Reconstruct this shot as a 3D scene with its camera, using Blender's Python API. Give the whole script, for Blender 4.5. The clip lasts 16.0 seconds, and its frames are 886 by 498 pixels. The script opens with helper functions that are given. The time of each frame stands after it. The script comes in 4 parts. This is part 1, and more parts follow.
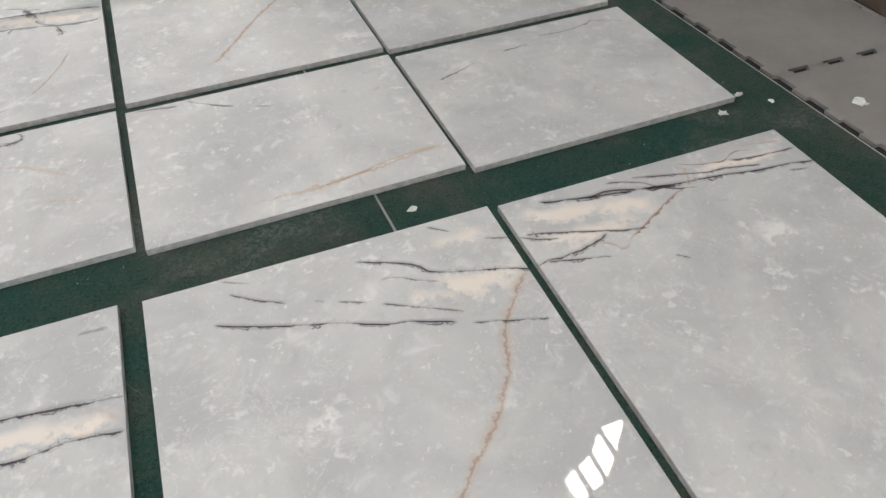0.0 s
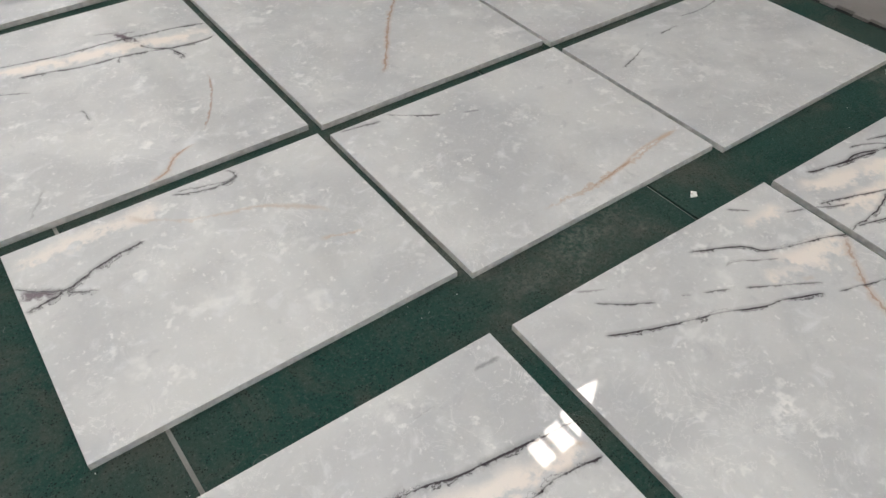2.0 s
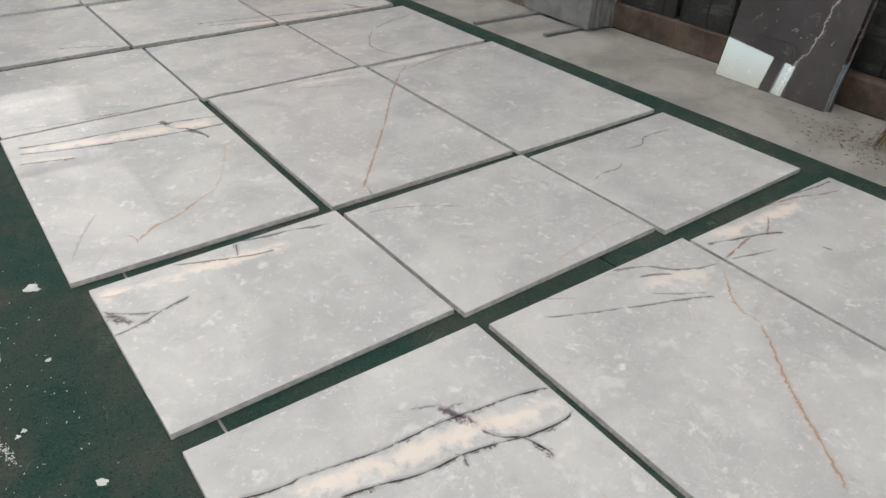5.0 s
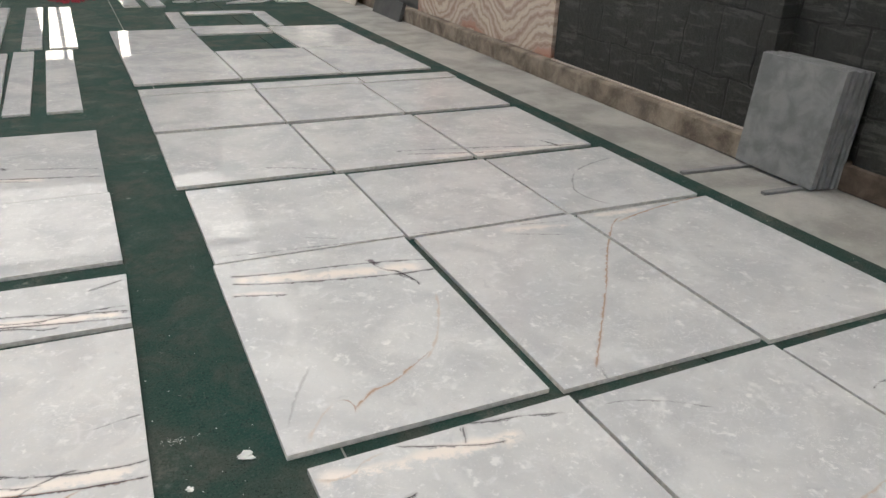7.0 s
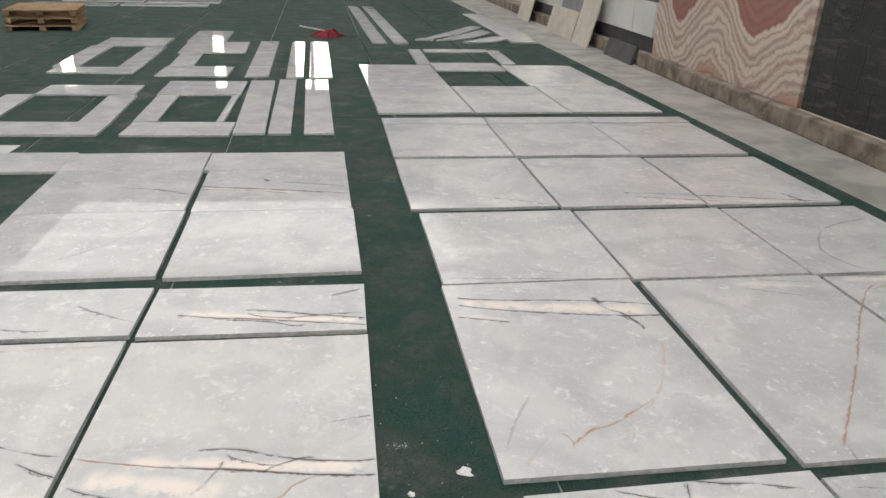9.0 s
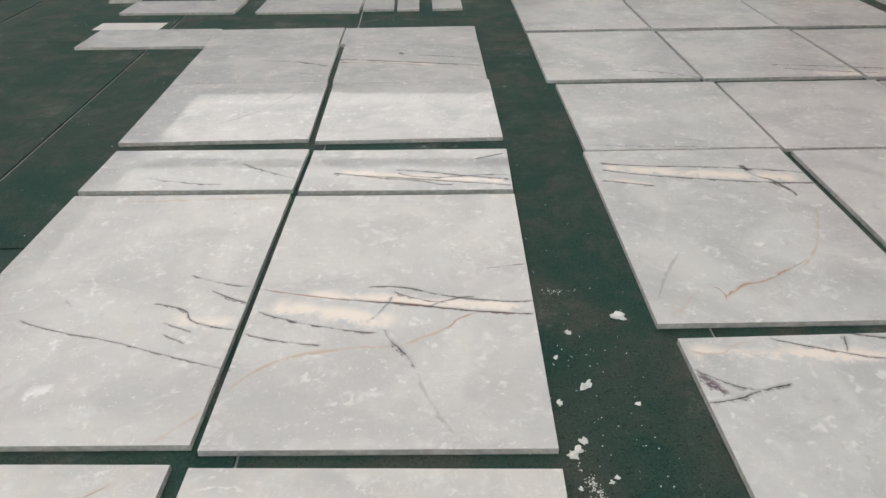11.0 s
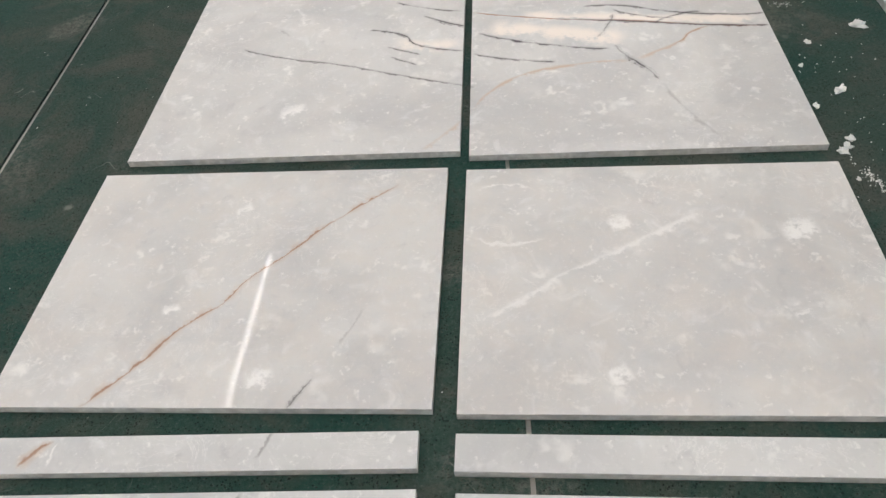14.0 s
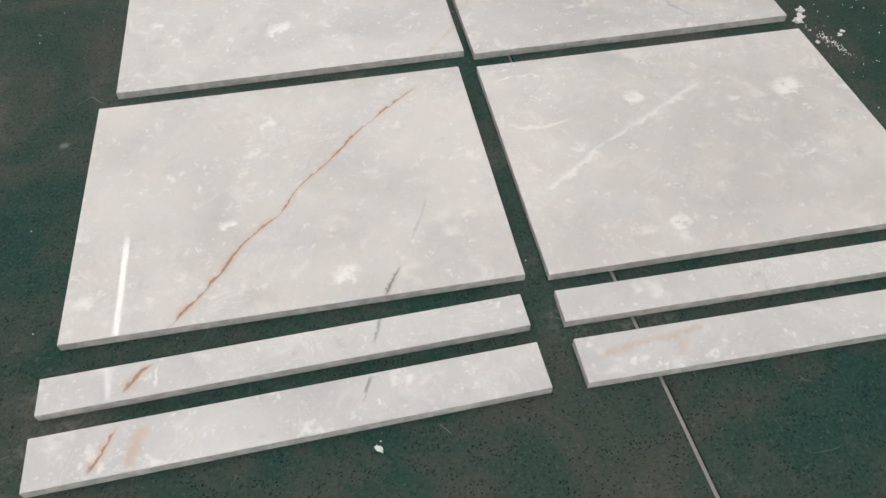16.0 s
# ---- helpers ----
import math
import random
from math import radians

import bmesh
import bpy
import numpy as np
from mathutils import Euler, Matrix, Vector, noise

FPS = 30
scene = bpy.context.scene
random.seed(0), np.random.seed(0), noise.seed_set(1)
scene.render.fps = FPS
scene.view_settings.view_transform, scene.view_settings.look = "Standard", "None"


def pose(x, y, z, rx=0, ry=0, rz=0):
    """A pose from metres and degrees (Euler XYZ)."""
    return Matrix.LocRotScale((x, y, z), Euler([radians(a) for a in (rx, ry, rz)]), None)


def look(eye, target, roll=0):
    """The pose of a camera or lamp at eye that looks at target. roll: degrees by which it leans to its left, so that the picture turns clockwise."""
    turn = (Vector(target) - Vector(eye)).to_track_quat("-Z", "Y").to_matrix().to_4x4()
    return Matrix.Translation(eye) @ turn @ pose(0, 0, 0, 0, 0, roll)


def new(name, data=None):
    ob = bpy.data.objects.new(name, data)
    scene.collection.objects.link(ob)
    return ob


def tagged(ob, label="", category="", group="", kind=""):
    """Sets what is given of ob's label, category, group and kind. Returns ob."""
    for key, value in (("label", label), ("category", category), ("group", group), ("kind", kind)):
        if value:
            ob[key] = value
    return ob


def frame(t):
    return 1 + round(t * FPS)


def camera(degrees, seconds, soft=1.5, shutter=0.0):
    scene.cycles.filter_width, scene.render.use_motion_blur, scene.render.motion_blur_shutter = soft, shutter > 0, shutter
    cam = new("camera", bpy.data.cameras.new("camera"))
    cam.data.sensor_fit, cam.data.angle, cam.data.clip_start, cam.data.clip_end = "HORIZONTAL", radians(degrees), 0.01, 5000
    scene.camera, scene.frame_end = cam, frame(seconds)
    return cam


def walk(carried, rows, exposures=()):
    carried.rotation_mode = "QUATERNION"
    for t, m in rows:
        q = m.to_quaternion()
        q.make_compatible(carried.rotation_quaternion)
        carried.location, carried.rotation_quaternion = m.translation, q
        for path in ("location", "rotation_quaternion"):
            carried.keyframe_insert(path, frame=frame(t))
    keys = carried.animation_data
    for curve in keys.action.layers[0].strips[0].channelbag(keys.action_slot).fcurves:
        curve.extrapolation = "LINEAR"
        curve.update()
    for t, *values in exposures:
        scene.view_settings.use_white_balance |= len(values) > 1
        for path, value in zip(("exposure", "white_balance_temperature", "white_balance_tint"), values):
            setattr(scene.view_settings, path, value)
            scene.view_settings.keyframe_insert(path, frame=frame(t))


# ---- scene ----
cam = camera(62.0, 16.0)
PATH = [
    (0, (1.366, -4.322, 1.302), (1.818, -2.943, -0.074), -2.7),
    (0.5, (1.059, -4.263, 1.326), (1.565, -2.914, -0.061), -2.3),
    (1, (0.806, -4.11, 1.307), (1.352, -2.799, -0.102), -1.8),
    (1.5, (0.57, -3.938, 1.311), (1.213, -2.68, -0.105), -0.5),
    (2, (0.312, -3.734, 1.326), (1.119, -2.562, -0.08), 0.5),
    (2.5, (0.162, -3.489, 1.32), (1.041, -2.329, -0.052), -0.8),
    (3, (0.112, -3.236, 1.375), (1.017, -2.03, 0.062), -0.8),
    (3.5, (0.014, -2.981, 1.369), (1.006, -1.774, 0.12), 0.0),
    (4, (-0.056, -2.73, 1.385), (0.982, -1.534, 0.163), 0.6),
    (4.5, (-0.05, -2.464, 1.416), (0.94, -1.175, 0.251), 0.5),
    (5, (-0.079, -2.259, 1.43), (0.861, -0.871, 0.339), 1.2),
    (5.2, (-0.119, -2.178, 1.441), (0.811, -0.756, 0.387), 1.4),
    (7.5, (-0.308, -1.668, 1.498), (0.33, 0.041, 0.68), 2.6),
    (8, (-0.348, -1.671, 1.501), (0.173, 0.094, 0.718), 2.5),
    (8.5, (-0.386, -1.68, 1.5), (-0.022, 0.129, 0.727), 2.2),
    (8.7, (-0.394, -1.682, 1.49), (-0.09, 0.138, 0.72), 2.1),
    (10.8, (-0.555, -1.795, 1.378), (-0.604, -0.054, 0.395), -0.6),
    (11, (-0.586, -1.819, 1.374), (-0.643, -0.104, 0.346), -0.9),
    (11.5, (-0.624, -1.854, 1.352), (-0.776, -0.195, 0.245), -2.3),
    (12, (-0.66, -1.879, 1.308), (-0.923, -0.307, 0.099), -4.3),
    (12.5, (-0.783, -1.973, 1.285), (-1.039, -0.464, -0.004), -5.0),
    (13, (-0.904, -2.06, 1.281), (-1.142, -0.585, -0.048), -4.9),
    (13.5, (-0.999, -2.063, 1.26), (-1.257, -0.631, -0.113), -5.8),
    (14, (-1.135, -1.992, 1.242), (-1.322, -0.637, -0.217), -6.1),
    (14.5, (-1.271, -2.026, 1.229), (-1.291, -0.713, -0.28), -4.1),
    (15, (-1.41, -2.13, 1.214), (-1.314, -0.814, -0.289), -3.3),
    (15.5, (-1.489, -2.149, 1.199), (-1.3, -0.846, -0.307), -1.9),
    (16, (-1.595, -2.136, 1.19), (-1.39, -0.875, -0.348), -0.7),
]

EXPOSURES = [(0.0, 3.10, 6470, 5), (1.5, 3.09, 6470, 5), (3.0, 3.23, 6470, 5), (5.0, 3.28, 6490, 5), (8.5, 3.28, 6510, 5), (11.0, 3.12, 6530, 5), (13.0, 3.13, 6570, 6), (16.0, 3.25, 6590, 7)]
walk(cam, [(t, look(eye, target, roll)) for t, eye, target, roll in PATH], EXPOSURES)

# ---- light: pale daylight through the side and end openings and the roof lights ----
world = bpy.data.worlds.new("daylight")
scene.world = world
world.use_nodes = True
wn = world.node_tree
sky = wn.nodes.new("ShaderNodeTexSky")
sky.sky_type = 'NISHITA'
sky.sun_disc = False
sky.sun_elevation = radians(50)
sky.sun_rotation = radians(23)
sky.dust_density = 6.0
sky.air_density = 1.0
wn.links.new(sky.outputs[0], wn.nodes["Background"].inputs[0])
wn.nodes["Background"].inputs[1].default_value = 0.15
sun = new("sun", bpy.data.lights.new("sun", 'SUN'))
sun.data.energy, sun.data.angle, sun.data.color = 0.5, radians(12), (1.0, 0.97, 0.93)
sun.matrix_world = look((5.0, 11.8, 15.3), (0, 0, 0))

# ---- node helpers ----


def material(name, rough=0.6, base=(0.5, 0.5, 0.5), metal=0.0):
    m = bpy.data.materials.new(name)
    m.use_nodes = True
    b = m.node_tree.nodes["Principled BSDF"]
    b.inputs["Base Color"].default_value = (*base, 1)
    b.inputs["Roughness"].default_value = rough
    b.inputs["Metallic"].default_value = metal
    return m, m.node_tree, b


def node(nt, kind, **inputs):
    n = nt.nodes.new("ShaderNode" + kind)
    for k, v in inputs.items():
        put(nt, n.inputs[int(k[1:]) if k[0] == "i" and k[1:].isdigit() else k.replace("_", " ")], v)
    return n


def put(nt, socket, v):
    if isinstance(v, bpy.types.NodeSocket):
        nt.links.new(v, socket)
    else:
        socket.default_value = v


def calc(nt, op, a, b=0.0, c=0.0):
    n = nt.nodes.new("ShaderNodeMath")
    n.operation = op
    for i, v in enumerate((a, b, c)):
        put(nt, n.inputs[i], v)
    return n.outputs[0]


def ramp(nt, v, lo, hi, a=0.0, b=1.0, smooth=True):
    n = nt.nodes.new("ShaderNodeMapRange")
    n.interpolation_type = 'SMOOTHSTEP' if smooth else 'LINEAR'
    for i, x in enumerate((v, lo, hi, a, b)):
        put(nt, n.inputs[i], x)
    return n.outputs[0]


def blend(nt, fac, a, b, mode='MIX'):
    n = nt.nodes.new("ShaderNodeMix")
    n.data_type, n.blend_type = 'RGBA', mode
    put(nt, n.inputs[0], fac)
    for i, v in ((6, a), (7, b)):
        put(nt, n.inputs[i], v if isinstance(v, bpy.types.NodeSocket) else (*v, 1))
    return n.outputs[2]


def noise_at(nt, vec, scale, detail=4.0, rough=0.55, warp=0.0, dims='3D'):
    n = node(nt, "TexNoise", Scale=scale, Detail=detail, Roughness=rough, Distortion=warp)
    if vec is not None:
        nt.links.new(vec, n.inputs["Vector"])
    return n.outputs["Fac"]


def bump(nt, b, height, strength=0.3, dist=0.002):
    n = node(nt, "Bump", Height=height, Strength=strength, Distance=dist)
    nt.links.new(n.outputs[0], b.inputs["Normal"])


def place_of(nt):
    """World position, so that grain keeps its real size on every mesh."""
    return nt.nodes.new("ShaderNodeNewGeometry").outputs["Position"]


# ---- marble: cloudy grey ground with drawn veins ----
VEINS = []
INK = {"dark": (0.045, 0.036, 0.042), "brown": (0.36, 0.225, 0.165), "rust": (0.55, 0.42, 0.33), "cream": (0.86, 0.79, 0.735),
       "grey": (0.26, 0.25, 0.26), "pale": (0.84, 0.83, 0.82), "plum": (0.15, 0.115, 0.135)}


def vein(ink, width, wobble, strength, *pts):
    """A vein through plan points; width and wobble in millimetres."""
    VEINS.append((ink, width * {"dark": 1.45, "grey": 1.8, "brown": 1.25, "rust": 1.3, "plum": 1.5}.get(ink, 1.0) / 1000, wobble * 2.2 / 1000, min(1.0, strength * {"brown": 1.2, "rust": 1.1, "cream": 1.1}.get(ink, 1.0)), [Vector((*p, 0)) for p in pts]))


def drawn_vein(nt, vec, wob, brk, width, wobble, strength, hard, pts):
    a, b = pts[0], pts[-1]
    length = (b - a).length
    u_dir = (b - a) / length
    v_dir = Vector((-u_dir.y, u_dir.x, 0))
    off = node(nt, "VectorMath", i0=vec, i1=a)
    off.operation = 'SUBTRACT'
    du, dv = node(nt, "VectorMath", i0=off.outputs[0], i1=u_dir / length), node(nt, "VectorMath", i0=off.outputs[0], i1=v_dir)
    du.operation = dv.operation = 'DOT_PRODUCT'
    u, v = du.outputs["Value"], dv.outputs["Value"]
    reach = max(max(abs((p - a).dot(v_dir)) for p in pts) * 1.3, 0.01)
    if len(pts) > 2:
        fc = node(nt, "FloatCurve", Value=u)
        curve = fc.mapping.curves[0]
        spots = sorted(((p - a).dot(u_dir) / length, 0.5 + (p - a).dot(v_dir) / (2 * reach)) for p in pts)
        curve.points[0].location, curve.points[1].location = spots[0], spots[-1]
        for sp in spots[1:-1]:
            curve.points.new(*sp)
        fc.mapping.update()
        v = calc(nt, 'SUBTRACT', v, calc(nt, 'MULTIPLY_ADD', fc.outputs[0], 2 * reach, -reach))
    v = calc(nt, 'MULTIPLY_ADD', wob, 2 * wobble, calc(nt, 'SUBTRACT', v, wobble))
    wide = calc(nt, 'MULTIPLY', ramp(nt, brk, 0.36, 0.64, 0.55, 1.45), width)
    near = calc(nt, 'DIVIDE', calc(nt, 'ABSOLUTE', v), wide)
    if hard:
        # a thin core, a second strand that parts from it and joins it again, and a faint stain round both
        twin = calc(nt, 'DIVIDE', calc(nt, 'ABSOLUTE', calc(nt, 'MULTIPLY_ADD', calc(nt, 'SUBTRACT', brk, 0.5), width * 16, v)), wide)
        m = calc(nt, 'MAXIMUM', ramp(nt, near, 0.75, 0.1), ramp(nt, twin, 0.5, 0.05, 0.0, 0.75))
        m = calc(nt, 'MAXIMUM', m, ramp(nt, near, 2.6, 0.2, 0.0, 0.32))
    else:
        m = ramp(nt, near, 1.0, 0.0, 0.0, 1.0)
    fade = min((0.02 if hard else 0.06) / length, 0.25)
    m = calc(nt, 'MULTIPLY', m, ramp(nt, u, 0.0, fade))
    m = calc(nt, 'MULTIPLY', m, ramp(nt, u, 1.0, 1 - fade))
    return calc(nt, 'MULTIPLY', m, calc(nt, 'MULTIPLY', ramp(nt, brk, 0.36, 0.54, 0.55, 1.2), strength))


def marble(name, inv, rect, seed, warm=0.0):
    """Polished marble for one tile: inv turns plan places into the tile's own, rect is the tile's reach in the plan."""
    m, nt, b = material(name, 0.1)
    vec = node(nt, "TexCoord").outputs["Object"]
    sh = node(nt, "VectorMath", i0=vec, i1=(seed * 3.7, seed * 1.9, seed * 0.77))
    sh.operation = 'ADD'
    far = sh.outputs[0]
    cloud = noise_at(nt, far, 3.2, 4, 0.55, 0.6)
    mid = noise_at(nt, far, 16.0, 5, 0.6, 0.8)
    fine = noise_at(nt, far, 120.0, 3, 0.6)
    wob = noise_at(nt, far, 26.0, 6, 0.72)
    brk = noise_at(nt, far, 13.0, 5, 0.68)
    g = 0.585
    col = blend(nt, ramp(nt, cloud, 0.30, 0.70), (g * 0.87, g * 0.88, g * 0.905), (g * 1.10, g * 1.10, g * 1.10))
    col = blend(nt, ramp(nt, mid, 0.54, 0.76, 0, 0.6), col, (0.76, 0.76, 0.775))
    col = blend(nt, ramp(nt, mid, 0.43, 0.24, 0, 0.5), col, (0.44, 0.44, 0.47))
    # pale fossil-like flecks, large and small
    for sc, lo, hi, amt in ((6.0, 0.22, 0.05, 0.5), (13.0, 0.20, 0.07, 0.65), (30.0, 0.19, 0.08, 0.62), (75.0, 0.20, 0.09, 0.45)):
        warped = node(nt, "VectorMath", i0=far, i1=calc_vec(nt, far, 6.0 + sc * 1.6, 0.8 / sc))
        warped.operation = 'ADD'
        vo = node(nt, "TexVoronoi", Vector=warped.outputs[0], Scale=sc)
        vo.feature = 'F1'
        pick = ramp(nt, noise_at(nt, far, sc * 0.4, 2), 0.47, 0.60)
        col = blend(nt, calc(nt, 'MULTIPLY', ramp(nt, vo.outputs["Distance"], lo * 1.6, hi, 0, amt), pick), col, (0.84, 0.835, 0.82))
    # thin healed cracks in patches
    crack = calc(nt, 'ABSOLUTE', calc(nt, 'SUBTRACT', noise_at(nt, far, 8.0, 6, 0.66, 1.0), 0.5))
    patch = ramp(nt, noise_at(nt, far, 2.6, 2), 0.46, 0.62)
    col = blend(nt, calc(nt, 'MULTIPLY', ramp(nt, crack, 0.012, 0.0, 0, 0.5), patch), col, (0.82, 0.81, 0.80))
    col = blend(nt, ramp(nt, fine, 0.58, 0.72, 0, 0.15), col, (0.85, 0.85, 0.84))
    col = blend(nt, ramp(nt, fine, 0.40, 0.26, 0, 0.16), col, (0.34, 0.34, 0.35))
    if warm:
        col = blend(nt, calc(nt, 'MULTIPLY', ramp(nt, brk, 0.35, 0.7, 0.2, 1), warm), col, (0.66, 0.61, 0.57))
    x0, y0, x1, y1 = rect
    order = {"cream": 0, "pale": 1, "grey": 2, "plum": 3, "rust": 4, "brown": 5, "dark": 6}
    for ink, width, wobble, strength, pts in sorted(VEINS, key=lambda v: order[v[0]]):
        pad = width + wobble
        if max(p.x for p in pts) + pad < x0 or min(p.x for p in pts) - pad > x1 or max(p.y for p in pts) + pad < y0 or min(p.y for p in pts) - pad > y1:
            continue
        local = [inv @ p for p in pts]
        col = blend(nt, drawn_vein(nt, vec, wob, brk, width, wobble, strength, ink == "dark", local), col, INK[ink])
    nt.links.new(col, b.inputs["Base Color"])
    nt.links.new(ramp(nt, mid, 0.3, 0.7, 0.010, 0.022), b.inputs["Roughness"])
    b.inputs["IOR"].default_value = 1.5
    return m


def calc_vec(nt, vec, scale, amount):
    n = node(nt, "TexNoise", Vector=vec, Scale=scale, Detail=3.0)
    s = node(nt, "VectorMath", i0=n.outputs["Color"], i1=(0.5, 0.5, 0.5))
    s.operation = 'SUBTRACT'
    k = node(nt, "VectorMath", i0=s.outputs[0])
    k.operation = 'SCALE'
    k.inputs["Scale"].default_value = amount * 2
    return k.outputs[0]


def edge_material():
    m, nt, b = material("sawn_marble_edge", 0.55)
    p = place_of(nt)
    col = blend(nt, ramp(nt, noise_at(nt, p, 45, 4), 0.35, 0.7), (0.50, 0.49, 0.475), (0.68, 0.67, 0.65))
    nt.links.new(col, b.inputs["Base Color"])
    bump(nt, b, noise_at(nt, p, 160, 3), 0.3, 0.001)
    return m


def green_mat_material():
    m, nt, b = material("green_floor_cloth", 0.85)
    p = place_of(nt)
    weave = noise_at(nt, p, 420, 2, 0.5)
    grain = noise_at(nt, p, 115, 5, 0.85)
    dirt = noise_at(nt, p, 4.0, 7, 0.72, 0.5)
    big = noise_at(nt, p, 1.1, 4, 0.6)
    col = blend(nt, ramp(nt, big, 0.38, 0.62), (0.016, 0.056, 0.046), (0.034, 0.062, 0.051))
    col = blend(nt, ramp(nt, dirt, 0.44, 0.66, 0, 0.8), col, (0.074, 0.079, 0.067))
    col = blend(nt, ramp(nt, dirt, 0.44, 0.30, 0, 0.55), col, (0.006, 0.040, 0.034))
    col = blend(nt, ramp(nt, grain, 0.53, 0.68, 0, 0.7), col, (0.120, 0.138, 0.122))
    col = blend(nt, ramp(nt, grain, 0.46, 0.34, 0, 0.85), col, (0.004, 0.014, 0.012))
    pits = node(nt, "TexVoronoi", Vector=p, Scale=150.0)
    pit = calc(nt, 'MULTIPLY', ramp(nt, pits.outputs["Distance"], 0.36, 0.18, 0, 0.9), ramp(nt, noise_at(nt, p, 30, 3), 0.42, 0.56))
    col = blend(nt, pit, col, (0.003, 0.008, 0.006))
    # rubbed dust, pale smudges and threads
    dust = calc(nt, 'MULTIPLY', ramp(nt, noise_at(nt, p, 2.3, 5, 0.65, 0.4), 0.54, 0.72), ramp(nt, noise_at(nt, p, 60, 5, 0.8), 0.40, 0.62))
    col = blend(nt, calc(nt, 'MULTIPLY', dust, 0.7), col, (0.19, 0.19, 0.168))
    spot = node(nt, "TexVoronoi", Vector=p, Scale=5.5)
    smudge = calc(nt, 'MULTIPLY', ramp(nt, calc(nt, 'MULTIPLY_ADD', noise_at(nt, p, 45, 5, 0.8), 0.12, spot.outputs["Distance"]), 0.15, 0.09), ramp(nt, noise_at(nt, p, 1.7, 2), 0.48, 0.60))
    col = blend(nt, calc(nt, 'MULTIPLY', smudge, 0.45), col, (0.30, 0.30, 0.27))
    thread = calc(nt, 'ABSOLUTE', calc(nt, 'SUBTRACT', noise_at(nt, p, 5.0, 2, 0.4, 1.6), 0.5))
    thread = calc(nt, 'MULTIPLY', ramp(nt, thread, 0.0045, 0.001), ramp(nt, noise_at(nt, p, 9.0, 2), 0.60, 0.68))
    col = blend(nt, calc(nt, 'MULTIPLY', thread, 0.45), col, (0.32, 0.33, 0.30))
    speck = noise_at(nt, p, 60, 2, 0.5)
    col = blend(nt, ramp(nt, speck, 0.76, 0.82, 0, 0.5), col, (0.42, 0.42, 0.38))
    nt.links.new(col, b.inputs["Base Color"])
    bump(nt, b, calc(nt, 'SUBTRACT', calc(nt, 'ADD', weave, grain), pit), 0.7, 0.0025)
    b.inputs["Specular IOR Level"].default_value = 0.25
    return m


def rough_material(name, dark, light, rough=0.8, scale=3.0, speckle=0.3, relief=0.3):
    m, nt, b = material(name, rough)
    p = place_of(nt)
    a, c = noise_at(nt, p, scale, 5, 0.6, 0.4), noise_at(nt, p, scale * 22, 4, 0.65)
    col = blend(nt, ramp(nt, a, 0.3, 0.7), dark, light)
    col = blend(nt, ramp(nt, c, 0.55, 0.8, 0, speckle), col, tuple(min(1, x * 1.6) for x in light))
    col = blend(nt, ramp(nt, c, 0.42, 0.25, 0, speckle), col, tuple(x * 0.5 for x in dark))
    nt.links.new(col, b.inputs["Base Color"])
    bump(nt, b, c, relief, 0.002)
    return m


EDGE = edge_material()
GREEN = green_mat_material()
CONCRETE = rough_material("worn_concrete", (0.26, 0.252, 0.235), (0.42, 0.41, 0.385), 0.75, 2.2, 0.3)
FOAM = rough_material("grey_foam", (0.22, 0.205, 0.198), (0.28, 0.265, 0.258), 0.8, 2.5, 0.2)
PLINTH = rough_material("dirty_concrete_kerb", (0.10, 0.075, 0.058), (0.33, 0.28, 0.225), 0.85, 4.0, 0.5, 0.5)


